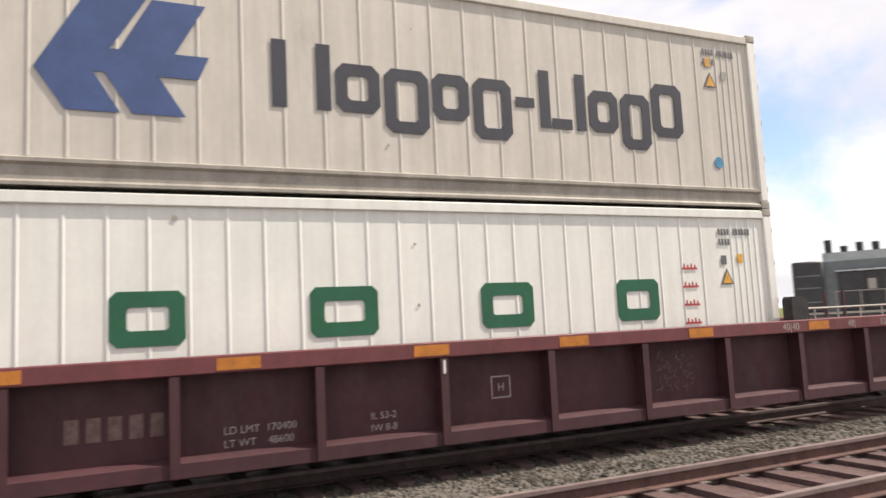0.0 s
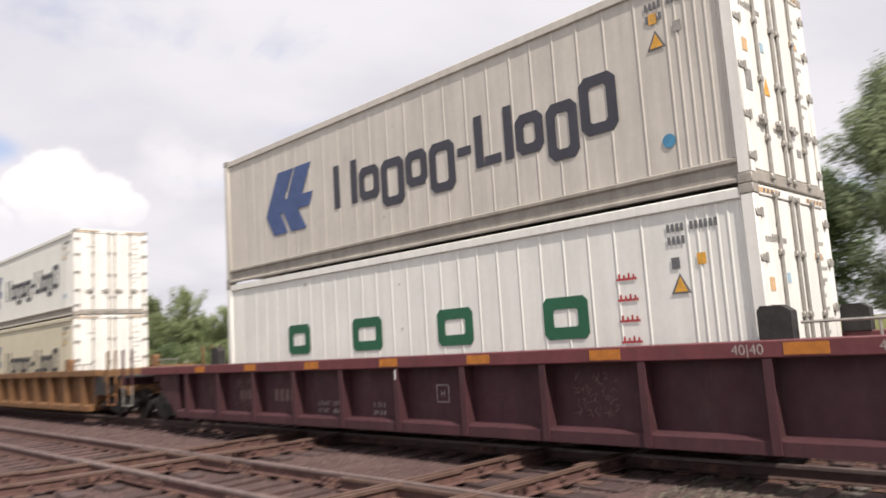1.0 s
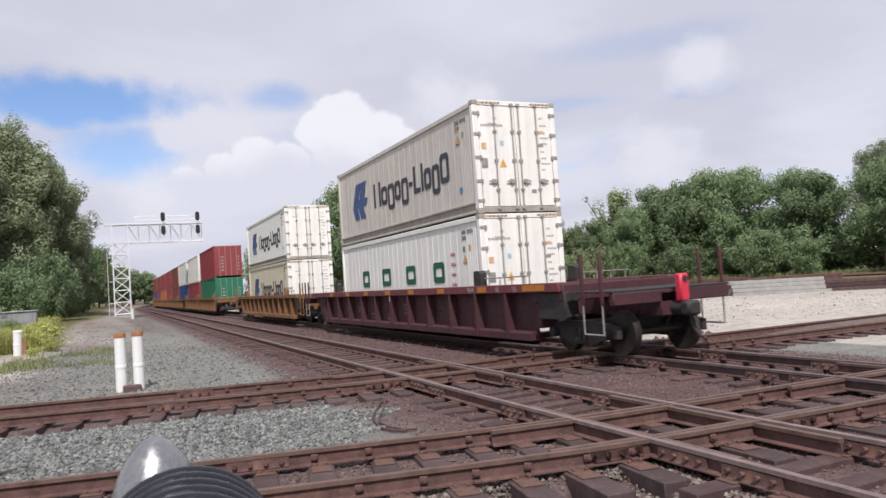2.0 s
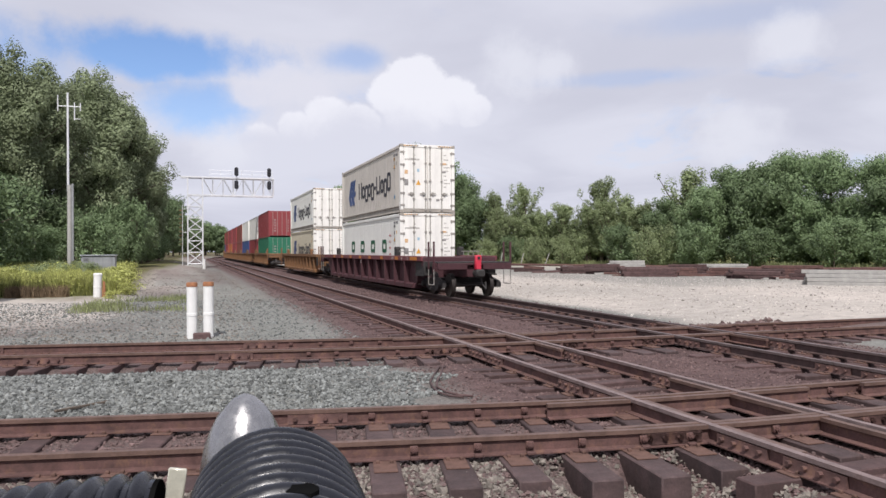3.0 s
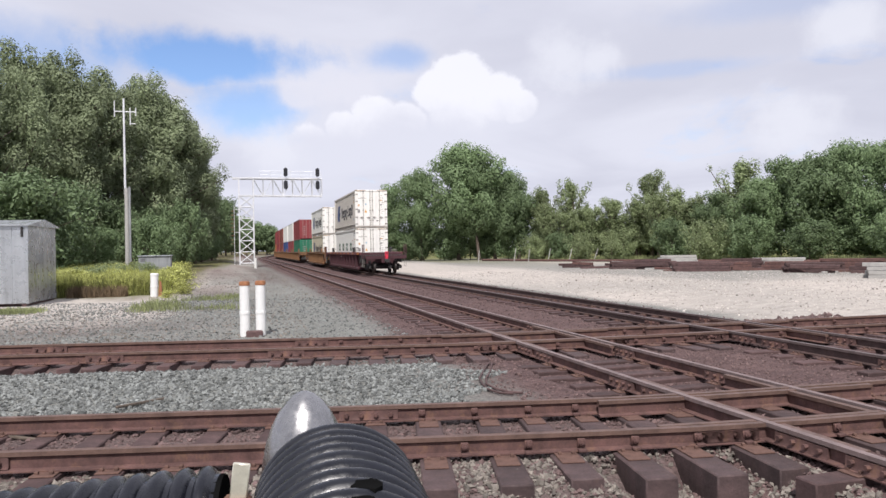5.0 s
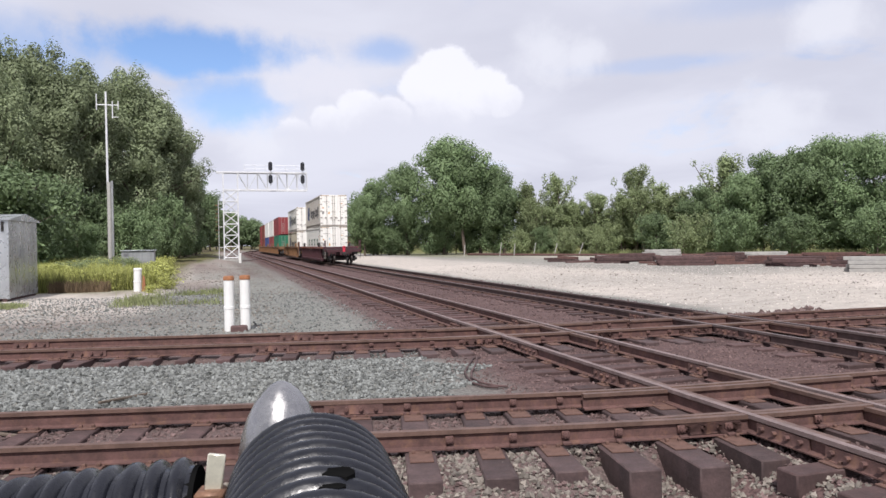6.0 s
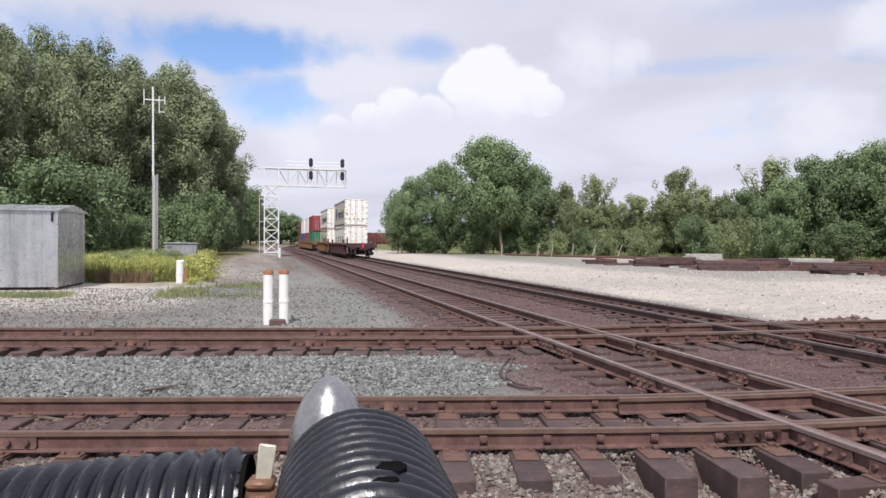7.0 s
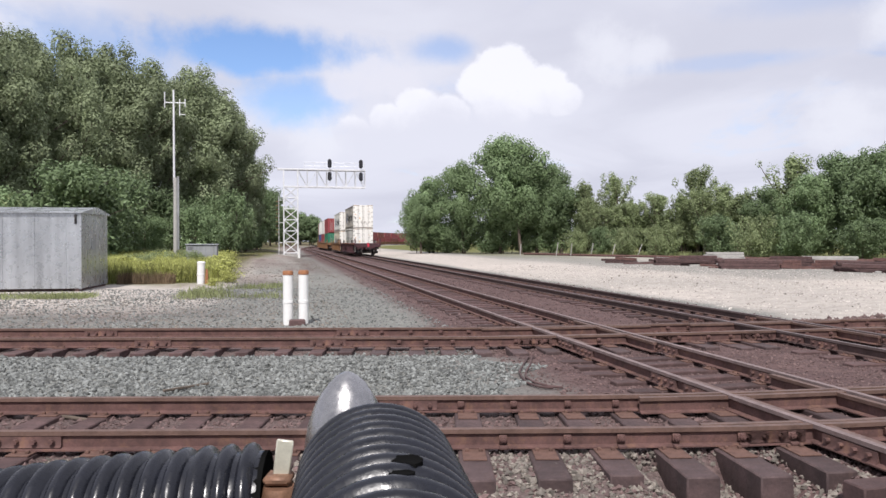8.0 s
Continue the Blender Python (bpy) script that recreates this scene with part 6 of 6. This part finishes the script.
def metal_shed():
    x, y = -7.78, 31.1
    z = ground_z(x, y)
    s = thing("metal_shed", "galvanised sheet-metal signal shed standing on gravel", "shed", at=pose(x, y, z, 0, 0, -3))
    L_, D_, H_ = 4.6, 3.6, 3.08
    bm = B()
    box(bm, -L_, 0, 0.0, D_, 0.12, H_, 0.01)
    part("wall", bm, M["galv"], s, "galvanised sheet walls")
    for k in range(4):
        bm = B()
        xx = -L_ + 0.6 + 1.15 * k
        prism(bm, [(xx - 0.02, 0.001), (xx - 0.012, -0.018), (xx + 0.012, -0.018), (xx + 0.02, 0.001)], "z", 0.14, H_ - 0.05)
        part("seam", bm, M["galv"], s)
    bm = B()
    prism(bm, [(-0.12, H_), (D_ + 0.12, H_), (D_ + 0.12, H_ + 0.05), (D_ / 2, H_ + 0.30), (-0.12, H_ + 0.05)], "x", -L_ - 0.1, 0.12)
    part("roof", bm, M["galv"], s, "shallow gabled sheet roof")
    bm = B()
    box(bm, -0.07, 0.03, -0.03, 0.07, 0.1, H_, 0.01)
    part("corner_trim", bm, M["galv"], s)
    bm = B()
    box(bm, 0.0, 0.02, 1.35, 1.85, 1.62, 2.0, 0.005)
    part("notice", bm, M["galv_dull"], s, "small pale notice plate")
    for q in (-0.18, -3.35):
        bm = B()
        box(bm, q - 0.04, q + 0.04, -0.05, 0.0, H_ - 0.42, H_ - 0.05, 0.01)
        tube(bm, (q, -0.06, H_ - 0.3), (q, -0.06, H_ - 0.2), 0.025, seg=6)
        part("lifting_hook", bm, M["black"], s, "dark lifting bracket")
    bm = B()
    box(bm, -L_ + 0.2, -0.25, 0.25, D_ - 0.2, -0.15, 0.13, 0.02)
    for q in (-L_ + 0.15, -0.15):
        box(bm, q - 0.08, q + 0.08, 0.02, D_ - 0.05, -0.15, 0.13)
    part("skid", bm, M["tie"], s, "dark skids under the floor")
    bm = B()
    tube(bm, (-3.35, 0.2, H_), (-3.35, 0.2, H_ + 1.35), 0.045, 0.03, 8)
    part("vent_mast", bm, M["signal_steel"], s, "thin roof mast")


metal_shed()


def cabinet():
    x, y = -5.95, 48.0
    z = ground_z(x, y)
    c = thing("equipment_cabinet", "low grey equipment cabinet behind tall weeds", "cabinet", at=pose(x, y, z))
    bm = B()
    box(bm, 0, 1.85, 0, 1.0, 0.0, 1.72, 0.03)
    part("body", bm, M["galv_dull"], c)
    bm = B()
    box(bm, -0.06, 1.91, -0.07, 1.06, 1.72, 1.80, 0.02)
    part("lid", bm, M["galv"], c, "pale overhanging lid")
    bm = B()
    for k in range(3):
        box(bm, 0.12, 0.42, -0.012, 0.0, 1.42 + 0.07 * k, 1.46 + 0.07 * k)
    part("vent", bm, M["mark_dark"], c, "louvred vent")


cabinet()


def white_post(x, y, h, r, cap, label, lean=0.0):
    p = thing("white_post", label, "post", "white marker posts", at=pose(x, y, ground_z(x, y) - 0.05, lean, lean * 0.5, 0))
    bm = B()
    lathe(bm, [(r, 0), (r, h * 0.42), (r * 1.07, h * 0.425), (r * 1.07, h * 0.47), (r, h * 0.475), (r, h - 0.09)], pose(0, 0, 0), 20)
    part("tube", bm, M["pvc"], p, "white painted tube with a sleeve joint")
    bm = B()
    lathe(bm, [(r * 1.06, h - 0.10), (r * 1.09, h - 0.03), (r * 0.9, h)], pose(0, 0, 0), 20)
    part("cap", bm, M["rust"] if cap else M["pvc"], p, "rusty orange cap" if cap else "")


white_post(0.10, 17.76, 1.34, 0.115, True, "white tube post with rusty cap in gravel")
white_post(0.46, 17.70, 1.34, 0.115, True, "white tube post with rusty cap in gravel")
white_post(-3.72, 35.2, 1.08, 0.17, False, "short chipped white post by the weeds", 3.0)
white_post(1.75, 86.0, 1.15, 0.14, False, "short white post near the signal bridge")
bm = B()
box(bm, 0.12, 0.50, 17.42, 17.62, -0.5, -0.18, 0.03)
single("timber_block", bm, M["tie"], "short dark timber block between two posts", "timber")
bm = B()
prism(bm, [(-3.55, -0.5), (-3.36, -0.5), (-3.40, 0.35), (-3.48, 0.42)], "y", 35.05, 35.12)
single("rusty_plate", bm, M["rust"], "rusty leaning steel plate beside a post", "scrap metal")


# ---- materials stacked beyond the train ----
def tie_stack(x, y, turn, n, rows, length, mt, label, name="tie_stack"):
    rnd = random.Random(int(x * 7 + y))
    st = thing(name, label, "timber stack", "stacked track materials", at=pose(x, y, ground_z(x, y) - 0.03, 0, 0, turn))
    for r in range(rows):
        for k in range(n - r):
            bm = B()
            yy = (k - (n - r) / 2) * 0.30 + rnd.uniform(-0.03, 0.03)
            dx = rnd.uniform(-0.25, 0.25)
            box(bm, -length / 2 + dx, length / 2 + dx, yy - 0.125, yy + 0.125, 0.20 * r, 0.20 * r + 0.19, 0.015)
            bm.transform(Matrix.Rotation(radians(rnd.uniform(-4, 4) * r), 4, "Z"))
            part("beam", bm, mt, st)


PILES = ("tie", "dark stacked timber ties on limestone", "tie_stack"), ("rail_web", "rusty stacked rails on limestone", "rail_stack"), ("concrete", "pale weathered beams in a stack", "beam_stack")
for x, y, tn, n, rw, ln, kd in ((27.4, 56.5, -24, 3, 1, 2.6, 0), (29.0, 50.5, -30, 6, 2, 2.7, 0), (31.0, 50.2, -18, 5, 2, 2.9, 1), (29.6, 48.0, -40, 4, 3, 2.6, 0), (33.4, 50.8, -25, 5, 4, 2.8, 2), (31.6, 46.2, -20, 6, 2, 3.4, 0),
                                (29.2, 41.6, -36, 4, 2, 3.4, 0), (31.8, 42.6, -15, 5, 2, 3.0, 1), (33.9, 43.5, -44, 4, 3, 2.6, 0), (36.3, 43.0, -30, 5, 3, 3.2, 2), (34.6, 39.6, -50, 5, 2, 3.2, 1), (33.2, 36.4, -34, 6, 2, 3.0, 0), (36.4, 36.6, -42, 5, 3, 3.4, 1),
                                (34.8, 32.8, -48, 5, 2, 3.0, 0), (37.6, 31.0, -40, 5, 3, 3.6, 1), (31.5, 27.6, -52, 4, 3, 4.6, 2), (34.0, 25.0, -46, 5, 2, 3.4, 0), (36.0, 21.0, -58, 6, 3, 3.0, 1)):
    tie_stack(x, y, tn, n, rw + 1, ln, M[PILES[kd][0]], PILES[kd][1], PILES[kd][2])
# single timbers and rails strewn among the stacks
brnd = random.Random(91)
for k in range(46):
    q = brnd.random()
    x, y = 27.5 + 9 * q + brnd.uniform(-2.2, 3.0), 56 - 32 * q + brnd.uniform(-3, 3)
    bm = B()
    ln, wd = brnd.uniform(0.7, 1.9), brnd.uniform(0.06, 0.13)
    box(bm, -ln, ln, -wd, wd, 0.0, wd * 1.7, 0.012)
    kd = brnd.choice((0, 0, 1, 1, 2))
    single(("loose_timber", "loose_rail", "loose_beam")[kd], bm, M[("tie", "rail_web", "concrete")[kd]], ("weathered dark timber lying loose on limestone", "short rusty rail lying on limestone", "pale weathered beam lying on limestone")[kd], ("timber", "rail", "beam")[kd], "stacked track materials",
           at=pose(x, y, ground_z(x, y) - 0.02 + 0.28 * (k % 4 == 0), brnd.uniform(-6, 6), brnd.uniform(-4, 4), brnd.uniform(-75, 15)))
# long dark rail lying along the wood's edge
for k in range(5):
    a = (31 + 5.6 * k, 92 - 13 * k)
    b_ = (31 + 5.6 * (k + 1), 92 - 13 * (k + 1))
    bm = B()
    tube(bm, (a[0], a[1], ground_z(*a) + 0.12), (b_[0], b_[1], ground_z(*b_) + 0.12), 0.16, seg=6)
    single("rail_length", bm, M["rail_web"], "rusty rail length lying at the lot's edge", "rail", "stacked track materials")
for x, y, ln in ((32.4, 84.0, 9), (34.0, 83.3, 6), (36.2, 82.4, 12), (38.5, 81.4, 16), (41.1, 80.0, 22), (28.3, 85.5, 5)):
    bm = B()
    tube(bm, (0, 0, -0.3), (0, 0, 1.45 + 0.05 * (ln % 5)), 0.055, 0.045, 8)
    single("fence_post", bm, M["wood_pole"], "pale leaning wooden fence post", "fence post", "fence posts by the wood", at=pose(x, y, ground_z(x, y), 0, ln, 0))


# ---- parked locomotive and building behind the train ----
def old_locomotive():
    p = thing("parked_locomotive", "black parked locomotive with walkway and stacks", "locomotive", at=pose(23.1, -35.2, -0.10, 0, 0, -53))
    bm = B()
    box(bm, -1.5, 1.5, -9, 4.6, 0.9, 1.3, 0.03)
    part("frame", bm, M["loco"], p)
    bm = B()
    box(bm, -1.5, 1.5, -9.2, 4.8, 1.3, 1.42, 0.02)
    part("walkway", bm, M["steel_grey"], p, "pale edge of the walkway")
    bm = B()
    prism(bm, [(-1.15, 1.42), (1.15, 1.42), (1.15, 3.9), (0.75, 4.35), (-0.75, 4.35), (-1.15, 3.9)], "y", -9, 3.2)
    part("hood", bm, M["slate"], p, "dark slate long hood with sloped roof edges")
    bm = B()
    box(bm, -1.32, -1.14, -9, 2.6, 1.5, 3.35, 0.03)
    sd = part("engine_casing", bm, M["loco"], p, "black casing along the hood")
    bm = B()
    box(bm, -1.42, -1.15, -9, 2.7, 3.35, 3.43, 0.01)
    part("drip_rail", bm, M["galv"], sd, "pale ledge above the doors")
    for k in range(9):
        bm = B()
        box(bm, -1.345, -1.31, -8.2 + 1.2 * k, -8.12 + 1.2 * k, 1.55, 3.3)
        part("door_post", bm, M["black"], sd)
    bm = B()
    box(bm, -1.5, 1.5, 3.2, 4.6, 1.42, 3.95, 0.08)
    cb = part("nose", bm, M["loco"], p, "black short nose")
    for z in (1.9, 2.6, 3.2):
        bm = B()
        box(bm, -1.53, -1.48, 3.35, 4.45, z, z + 0.06)
        part("batten", bm, M["slate"], cb)
    for y in (0.2, 1.0):
        bm = B()
        box(bm, -1.36, -1.31, y, y + 0.35, 2.45, 2.95)
        part("louvre", bm, M["steel_grey"], p)
    for y, h in ((2.9, 1.05), (2.2, 0.55), (1.5, 0.75), (0.8, 0.7)):
        bm = B()
        tube(bm, (0, y, 4.3), (0, y, 4.3 + h * 0.7), 0.15, 0.17, 12)
        part("exhaust", bm, M["loco"], p)
    bm = B()
    for k in range(12):
        tube(bm, (-1.47, -8.8 + 1.05 * k, 1.42), (-1.47, -8.8 + 1.05 * k, 2.4), 0.025, seg=6)
    tube(bm, (-1.47, -8.8, 2.4), (-1.47, 2.8, 2.4), 0.025, seg=6)
    part("handrail", bm, M["steel_grey"], p)
    for y in (-7.5, -5.5, -3.5, 0.0, 2.0):
        bm = B()
        lathe(bm, [(0.1, -0.1), (0.5, -0.08), (0.5, 0.08), (0.1, 0.1)], pose(-0.75, y, 0.5, 0, 90, 0), 20)
        lathe(bm, [(0.1, -0.1), (0.5, -0.08), (0.5, 0.08), (0.1, 0.1)], pose(0.75, y, 0.5, 0, 90, 0), 20)
        part("wheel", bm, M["black"], p)


old_locomotive()
bm = B()
box(bm, -7, 7, -5, 5, -0.5, 5.2, 0.05)
wb = thing("grey_building", "low plain grey building behind the tracks", "building", at=pose(50, -50, 0, 0, 0, -50))
part("wall", bm, M["slate"], wb)
bm = B()
box(bm, -7.2, 7.2, -5.2, 5.2, 5.2, 5.45, 0.03)
part("roof", bm, M["galv_dull"], wb)


# ---- the black pipes before the camera ----
FG = pose(0, 0, 1.653, 0, 0, -12.3)


def corrugated(name, pts, r, pitch, label, amp=0.0042):
    """A ribbed pipe swept along a line of points."""
    P_ = [Vector(p) for p in pts]
    # smooth the line by corner cutting
    for _ in range(3):
        Q = [P_[0]]
        for a, b in zip(P_, P_[1:]):
            Q += [a.lerp(b, 0.25), a.lerp(b, 0.75)]
        P_ = Q + [P_[-1]]
    bm = B()
    seg, rings, dist = 40, [], 0.0
    side = None
    prof = ((0.0, -1.0), (0.18, -0.9), (0.36, 0.55), (0.5, 1.0), (0.64, 1.0), (0.82, 0.55), (0.95, -0.9))
    total = sum((b - a).length for a, b in zip(P_, P_[1:]))
    marks, acc = [], [0.0]
    for a, b in zip(P_, P_[1:]):
        acc.append(acc[-1] + (b - a).length)
    s = 0.0
    while s < total - pitch:
        fine_ = s < 0.75
        for q, a in (prof if fine_ else prof[::3]):
            marks.append((s + q * pitch, a))
        s += pitch
    j = 0
    for s, a in marks:
        while j < len(acc) - 2 and acc[j + 1] < s:
            j += 1
        d = (P_[j + 1] - P_[j]).normalized()
        c = P_[j] + d * (s - acc[j])
        if side is None:
            side = d.cross(Vector((0, 0, 1))).normalized()
        side = (side - d * side.dot(d)).normalized()
        upv = side.cross(d)
        rr = r - amp + amp * (a + 1) / 2 * 2 - amp
        rings.append([bm.verts.new(c + (side * math.cos(6.2832 * i / seg) + upv * math.sin(6.2832 * i / seg)) * rr) for i in range(seg)])
    for k in range(len(rings) - 1):
        for i in range(seg):
            f = bm.faces.new((rings[k][i], rings[k][(i + 1) % seg], rings[k + 1][(i + 1) % seg], rings[k + 1][i]))
            f.smooth = True
    return bm


pipe = thing("corrugated_pipe", "black corrugated plastic pipe with a torn hole", "pipe", "black pipes", at=FG)
part("ribbed_wall", corrugated("ribbed_wall", [(-0.056, 0.625, -0.205), (-0.046, 0.55, -0.204), (-0.018, 0.34, -0.203), (-0.008, 0.22, -0.233), (0.0, 0.12, -0.5), (0.0, 0.1, -1.2), (0.0, 0.1, -2.06)], 0.069, 0.0215, ""), M["plastic"], pipe)
bm = B()
rnd_h = random.Random(9)
hp = [(0.0105 * math.cos(6.283 * k / 11) * rnd_h.uniform(0.7, 1.15), 0.011 * math.sin(6.283 * k / 11) * rnd_h.uniform(0.7, 1.2)) for k in range(11)]
prism(bm, hp, "z", -0.006, 0.0)
hole = part("torn_hole", bm, M["hole"], pipe, "ragged dark tear in the pipe")
hole.matrix_basis = pose(-0.022, 0.452, -0.1347, 0, 0, 6)
bm = B()
prism(bm, [(u * 0.8, v * 0.45) for u, v in hp], "z", -0.006, 0.0)
hole2 = part("torn_hole", bm, M["hole"], pipe, "ragged dark tear in the pipe")
hole2.matrix_basis = pose(-0.024, 0.426, -0.1347, 0, 0, 10)

pipe2 = thing("corrugated_pipe", "black corrugated plastic pipe running sideways", "pipe", "black pipes", at=FG)
part("ribbed_wall", corrugated("ribbed_wall", [(-0.176, 0.722, -0.262), (-0.26, 0.7165, -0.266), (-0.46, 0.722, -0.288), (-0.75, 0.76, -0.36), (-0.95, 0.8, -0.6), (-1.0, 0.8, -1.2), (-1.0, 0.8, -2.06)], 0.062, 0.0215, ""), M["plastic"], pipe2)
bm = B()
lathe(bm, [(0.054, 0), (0.054, 0.01)], pose(-0.184, 0.7212, -0.2625, 0, 90, 5), 24)
part("open_end", bm, M["hole"], pipe2, "dark open mouth")

post = thing("steel_post", "bullet-capped bright steel post behind the pipes", "post", at=FG)
bm = B()
prof = [(0.043, -1.9), (0.043, -0.085), (0.0415, -0.068), (0.038, -0.050), (0.0325, -0.034), (0.0255, -0.020), (0.018, -0.010), (0.010, -0.003), (0.002, 0.0)]
lathe(bm, prof, pose(-0.097, 0.735, -0.131), 36)
part("cap", bm, M["chrome"], post, "brushed steel bullet cap")

clamp = thing("pipe_coupling", "corroded coupling with a plated tab between pipes", "coupling", at=FG)
bm = B()
box(bm, -0.162, -0.146, 0.690, 0.694, -0.224, -0.188, 0.001)
bmesh.ops.rotate(bm, cent=(-0.154, 0.692, -0.224), matrix=Matrix.Rotation(radians(7), 3, "Y"), verts=bm.verts)
part("tab", bm, M["tab"], clamp, "pale plated tab")
bm = B()
lathe(bm, [(0.012, -0.030), (0.016, -0.026), (0.018, -0.006), (0.014, 0.002)], pose(-0.155, 0.69, -0.232, 8, 0, 0), 10, False)
box(bm, -0.169, -0.143, 0.680, 0.705, -0.229, -0.220, 0.003)
part("nut", bm, M["brass"], clamp, "rusty nut")
bm = B()
box(bm, -0.22, -0.09, 0.675, 0.72, -0.30, -0.255, 0.004)
tube(bm, (-0.16, 0.70, -2.05), (-0.16, 0.70, -0.25), 0.014, seg=10)
part("bracket", bm, M["brass"], clamp, "rusty bracket on a rod")


# ---- loose stones ----
def reg(x0, x1, y0, y1, ok=lambda x, y: True, along=1):
    def f(r):
        x, y = x0 + (x1 - x0) * r.rand(), y0 + (y1 - y0) * r.rand()
        return (x, y + along * (drift(x) - SKEW * x)) if ok(x, y) else (None, None)
    return f


stones("grey_ballast", 34000, reg(-9, 4.6, 7.38, 12.0, lambda x, y: x < 3.1 + 0.35 * math.sin(y * 2.1) + 0.25 * math.sin(y * 5.3)), 0.026, M["stone"], "grey-green crushed ballast between the crossing tracks", 21)
stones("near_ballast", 11000, reg(-5, 5.2, 3.3, 7.3), 0.024, M["stone_brown"], "dirty brown ballast round the near ties", 22)
stones("near_grey_ballast", 11000, reg(-2, 4.6, 3.2, 5.75), 0.026, M["stone_dim"], "grey ballast before the near ties", 26)
stones("dirt_ballast", 16000, reg(3.2, 12.5, 3.5, 15.0), 0.020, M["stone_brown"], "brown stones in the crossing dirt", 23)
stones("train_ballast", 17000, lambda r: (6.5 + 2.6 * r.rand(), -13 + 17.5 * r.rand()), 0.025, M["stone_speckled"], "dark speckled brown ballast between the two tracks", 24)
stones("verge_pale_stones", 3800, reg(-10, 1.6, 14.2, 27), 0.028, M["stone_dim"], "pale stones strewn over the gravel verge", 31)
stones("path_stones", 3000, reg(-3.6, 3.0, 27, 75), 0.032, M["stone_dim"], "pale stones on the path beside the track", 33)
stones("lot_rubble", 330, reg(13.5, 36, 17, 58), 0.042, M["stone_dim"], "dark rubble strewn over the pale lot", 32)
stones("verge_ballast", 13000, reg(-10, 3.6, 14.2, 30), 0.026, M["stone"], "grey gravel verge", 25)
stones("limestone_pieces", 12000, reg(12.5, 34, 15.5, 50), 0.026, M["stone_white"], "pale limestone pieces on the lot", 27)
stones("between_ballast", 14000, reg(3.4, 12.4, 15.0, 42.0), 0.026, M["stone_brown"], "brown ballast between the running tracks", 29)
stones("edge_rubble", 160, lambda r: (11.6 + 3.0 * r.rand(), 15.0 + 0.5 * r.rand()), 0.07, M["stone_brown"], "dark rubble along the lot's edge", 28)


def bond_cable(dx):
    """A bent cable along the ground."""
    cu = bpy.data.curves.new("bond_cable", "CURVE")
    cu.dimensions, cu.bevel_depth, cu.bevel_resolution = "3D", 0.016, 2
    line = [(3.95, 11.2), (3.62, 10.6), (3.36, 10.0), (3.14, 9.5), (3.02, 9.1), (3.0, 8.75), (3.08, 8.5), (3.22, 8.4)]
    sp = cu.splines.new("POLY")
    sp.points.add(len(line) - 1)
    for p, (x, y) in zip(sp.points, line):
        p.co = (x + dx + 0.02 * math.sin(y * 5 + dx * 30), y, ground_z(x, y) + 0.03, 1)
    cu.materials.append(M["tie"])
    return tagged(new("bond_cable", cu), "dark bond cable lying in crossing dirt", "cable")


bond_cable(0.0)
bond_cable(0.09)
for x, y, a, ln in ((-1.15, 9.4, 50, 0.75), (-2.3, 8.4, -30, 0.7), (-3.6, 8.1, 20, 0.6)):
    bm = B()
    box(bm, -ln / 2, ln / 2, -0.018, 0.018, 0, 0.03, 0.006)
    single("wood_splinter", bm, M["bark"], "weathered brown wood splinter on gravel", "debris", at=pose(x, y, ground_z(x, y) + 0.02, 0, 3, a))


motions()
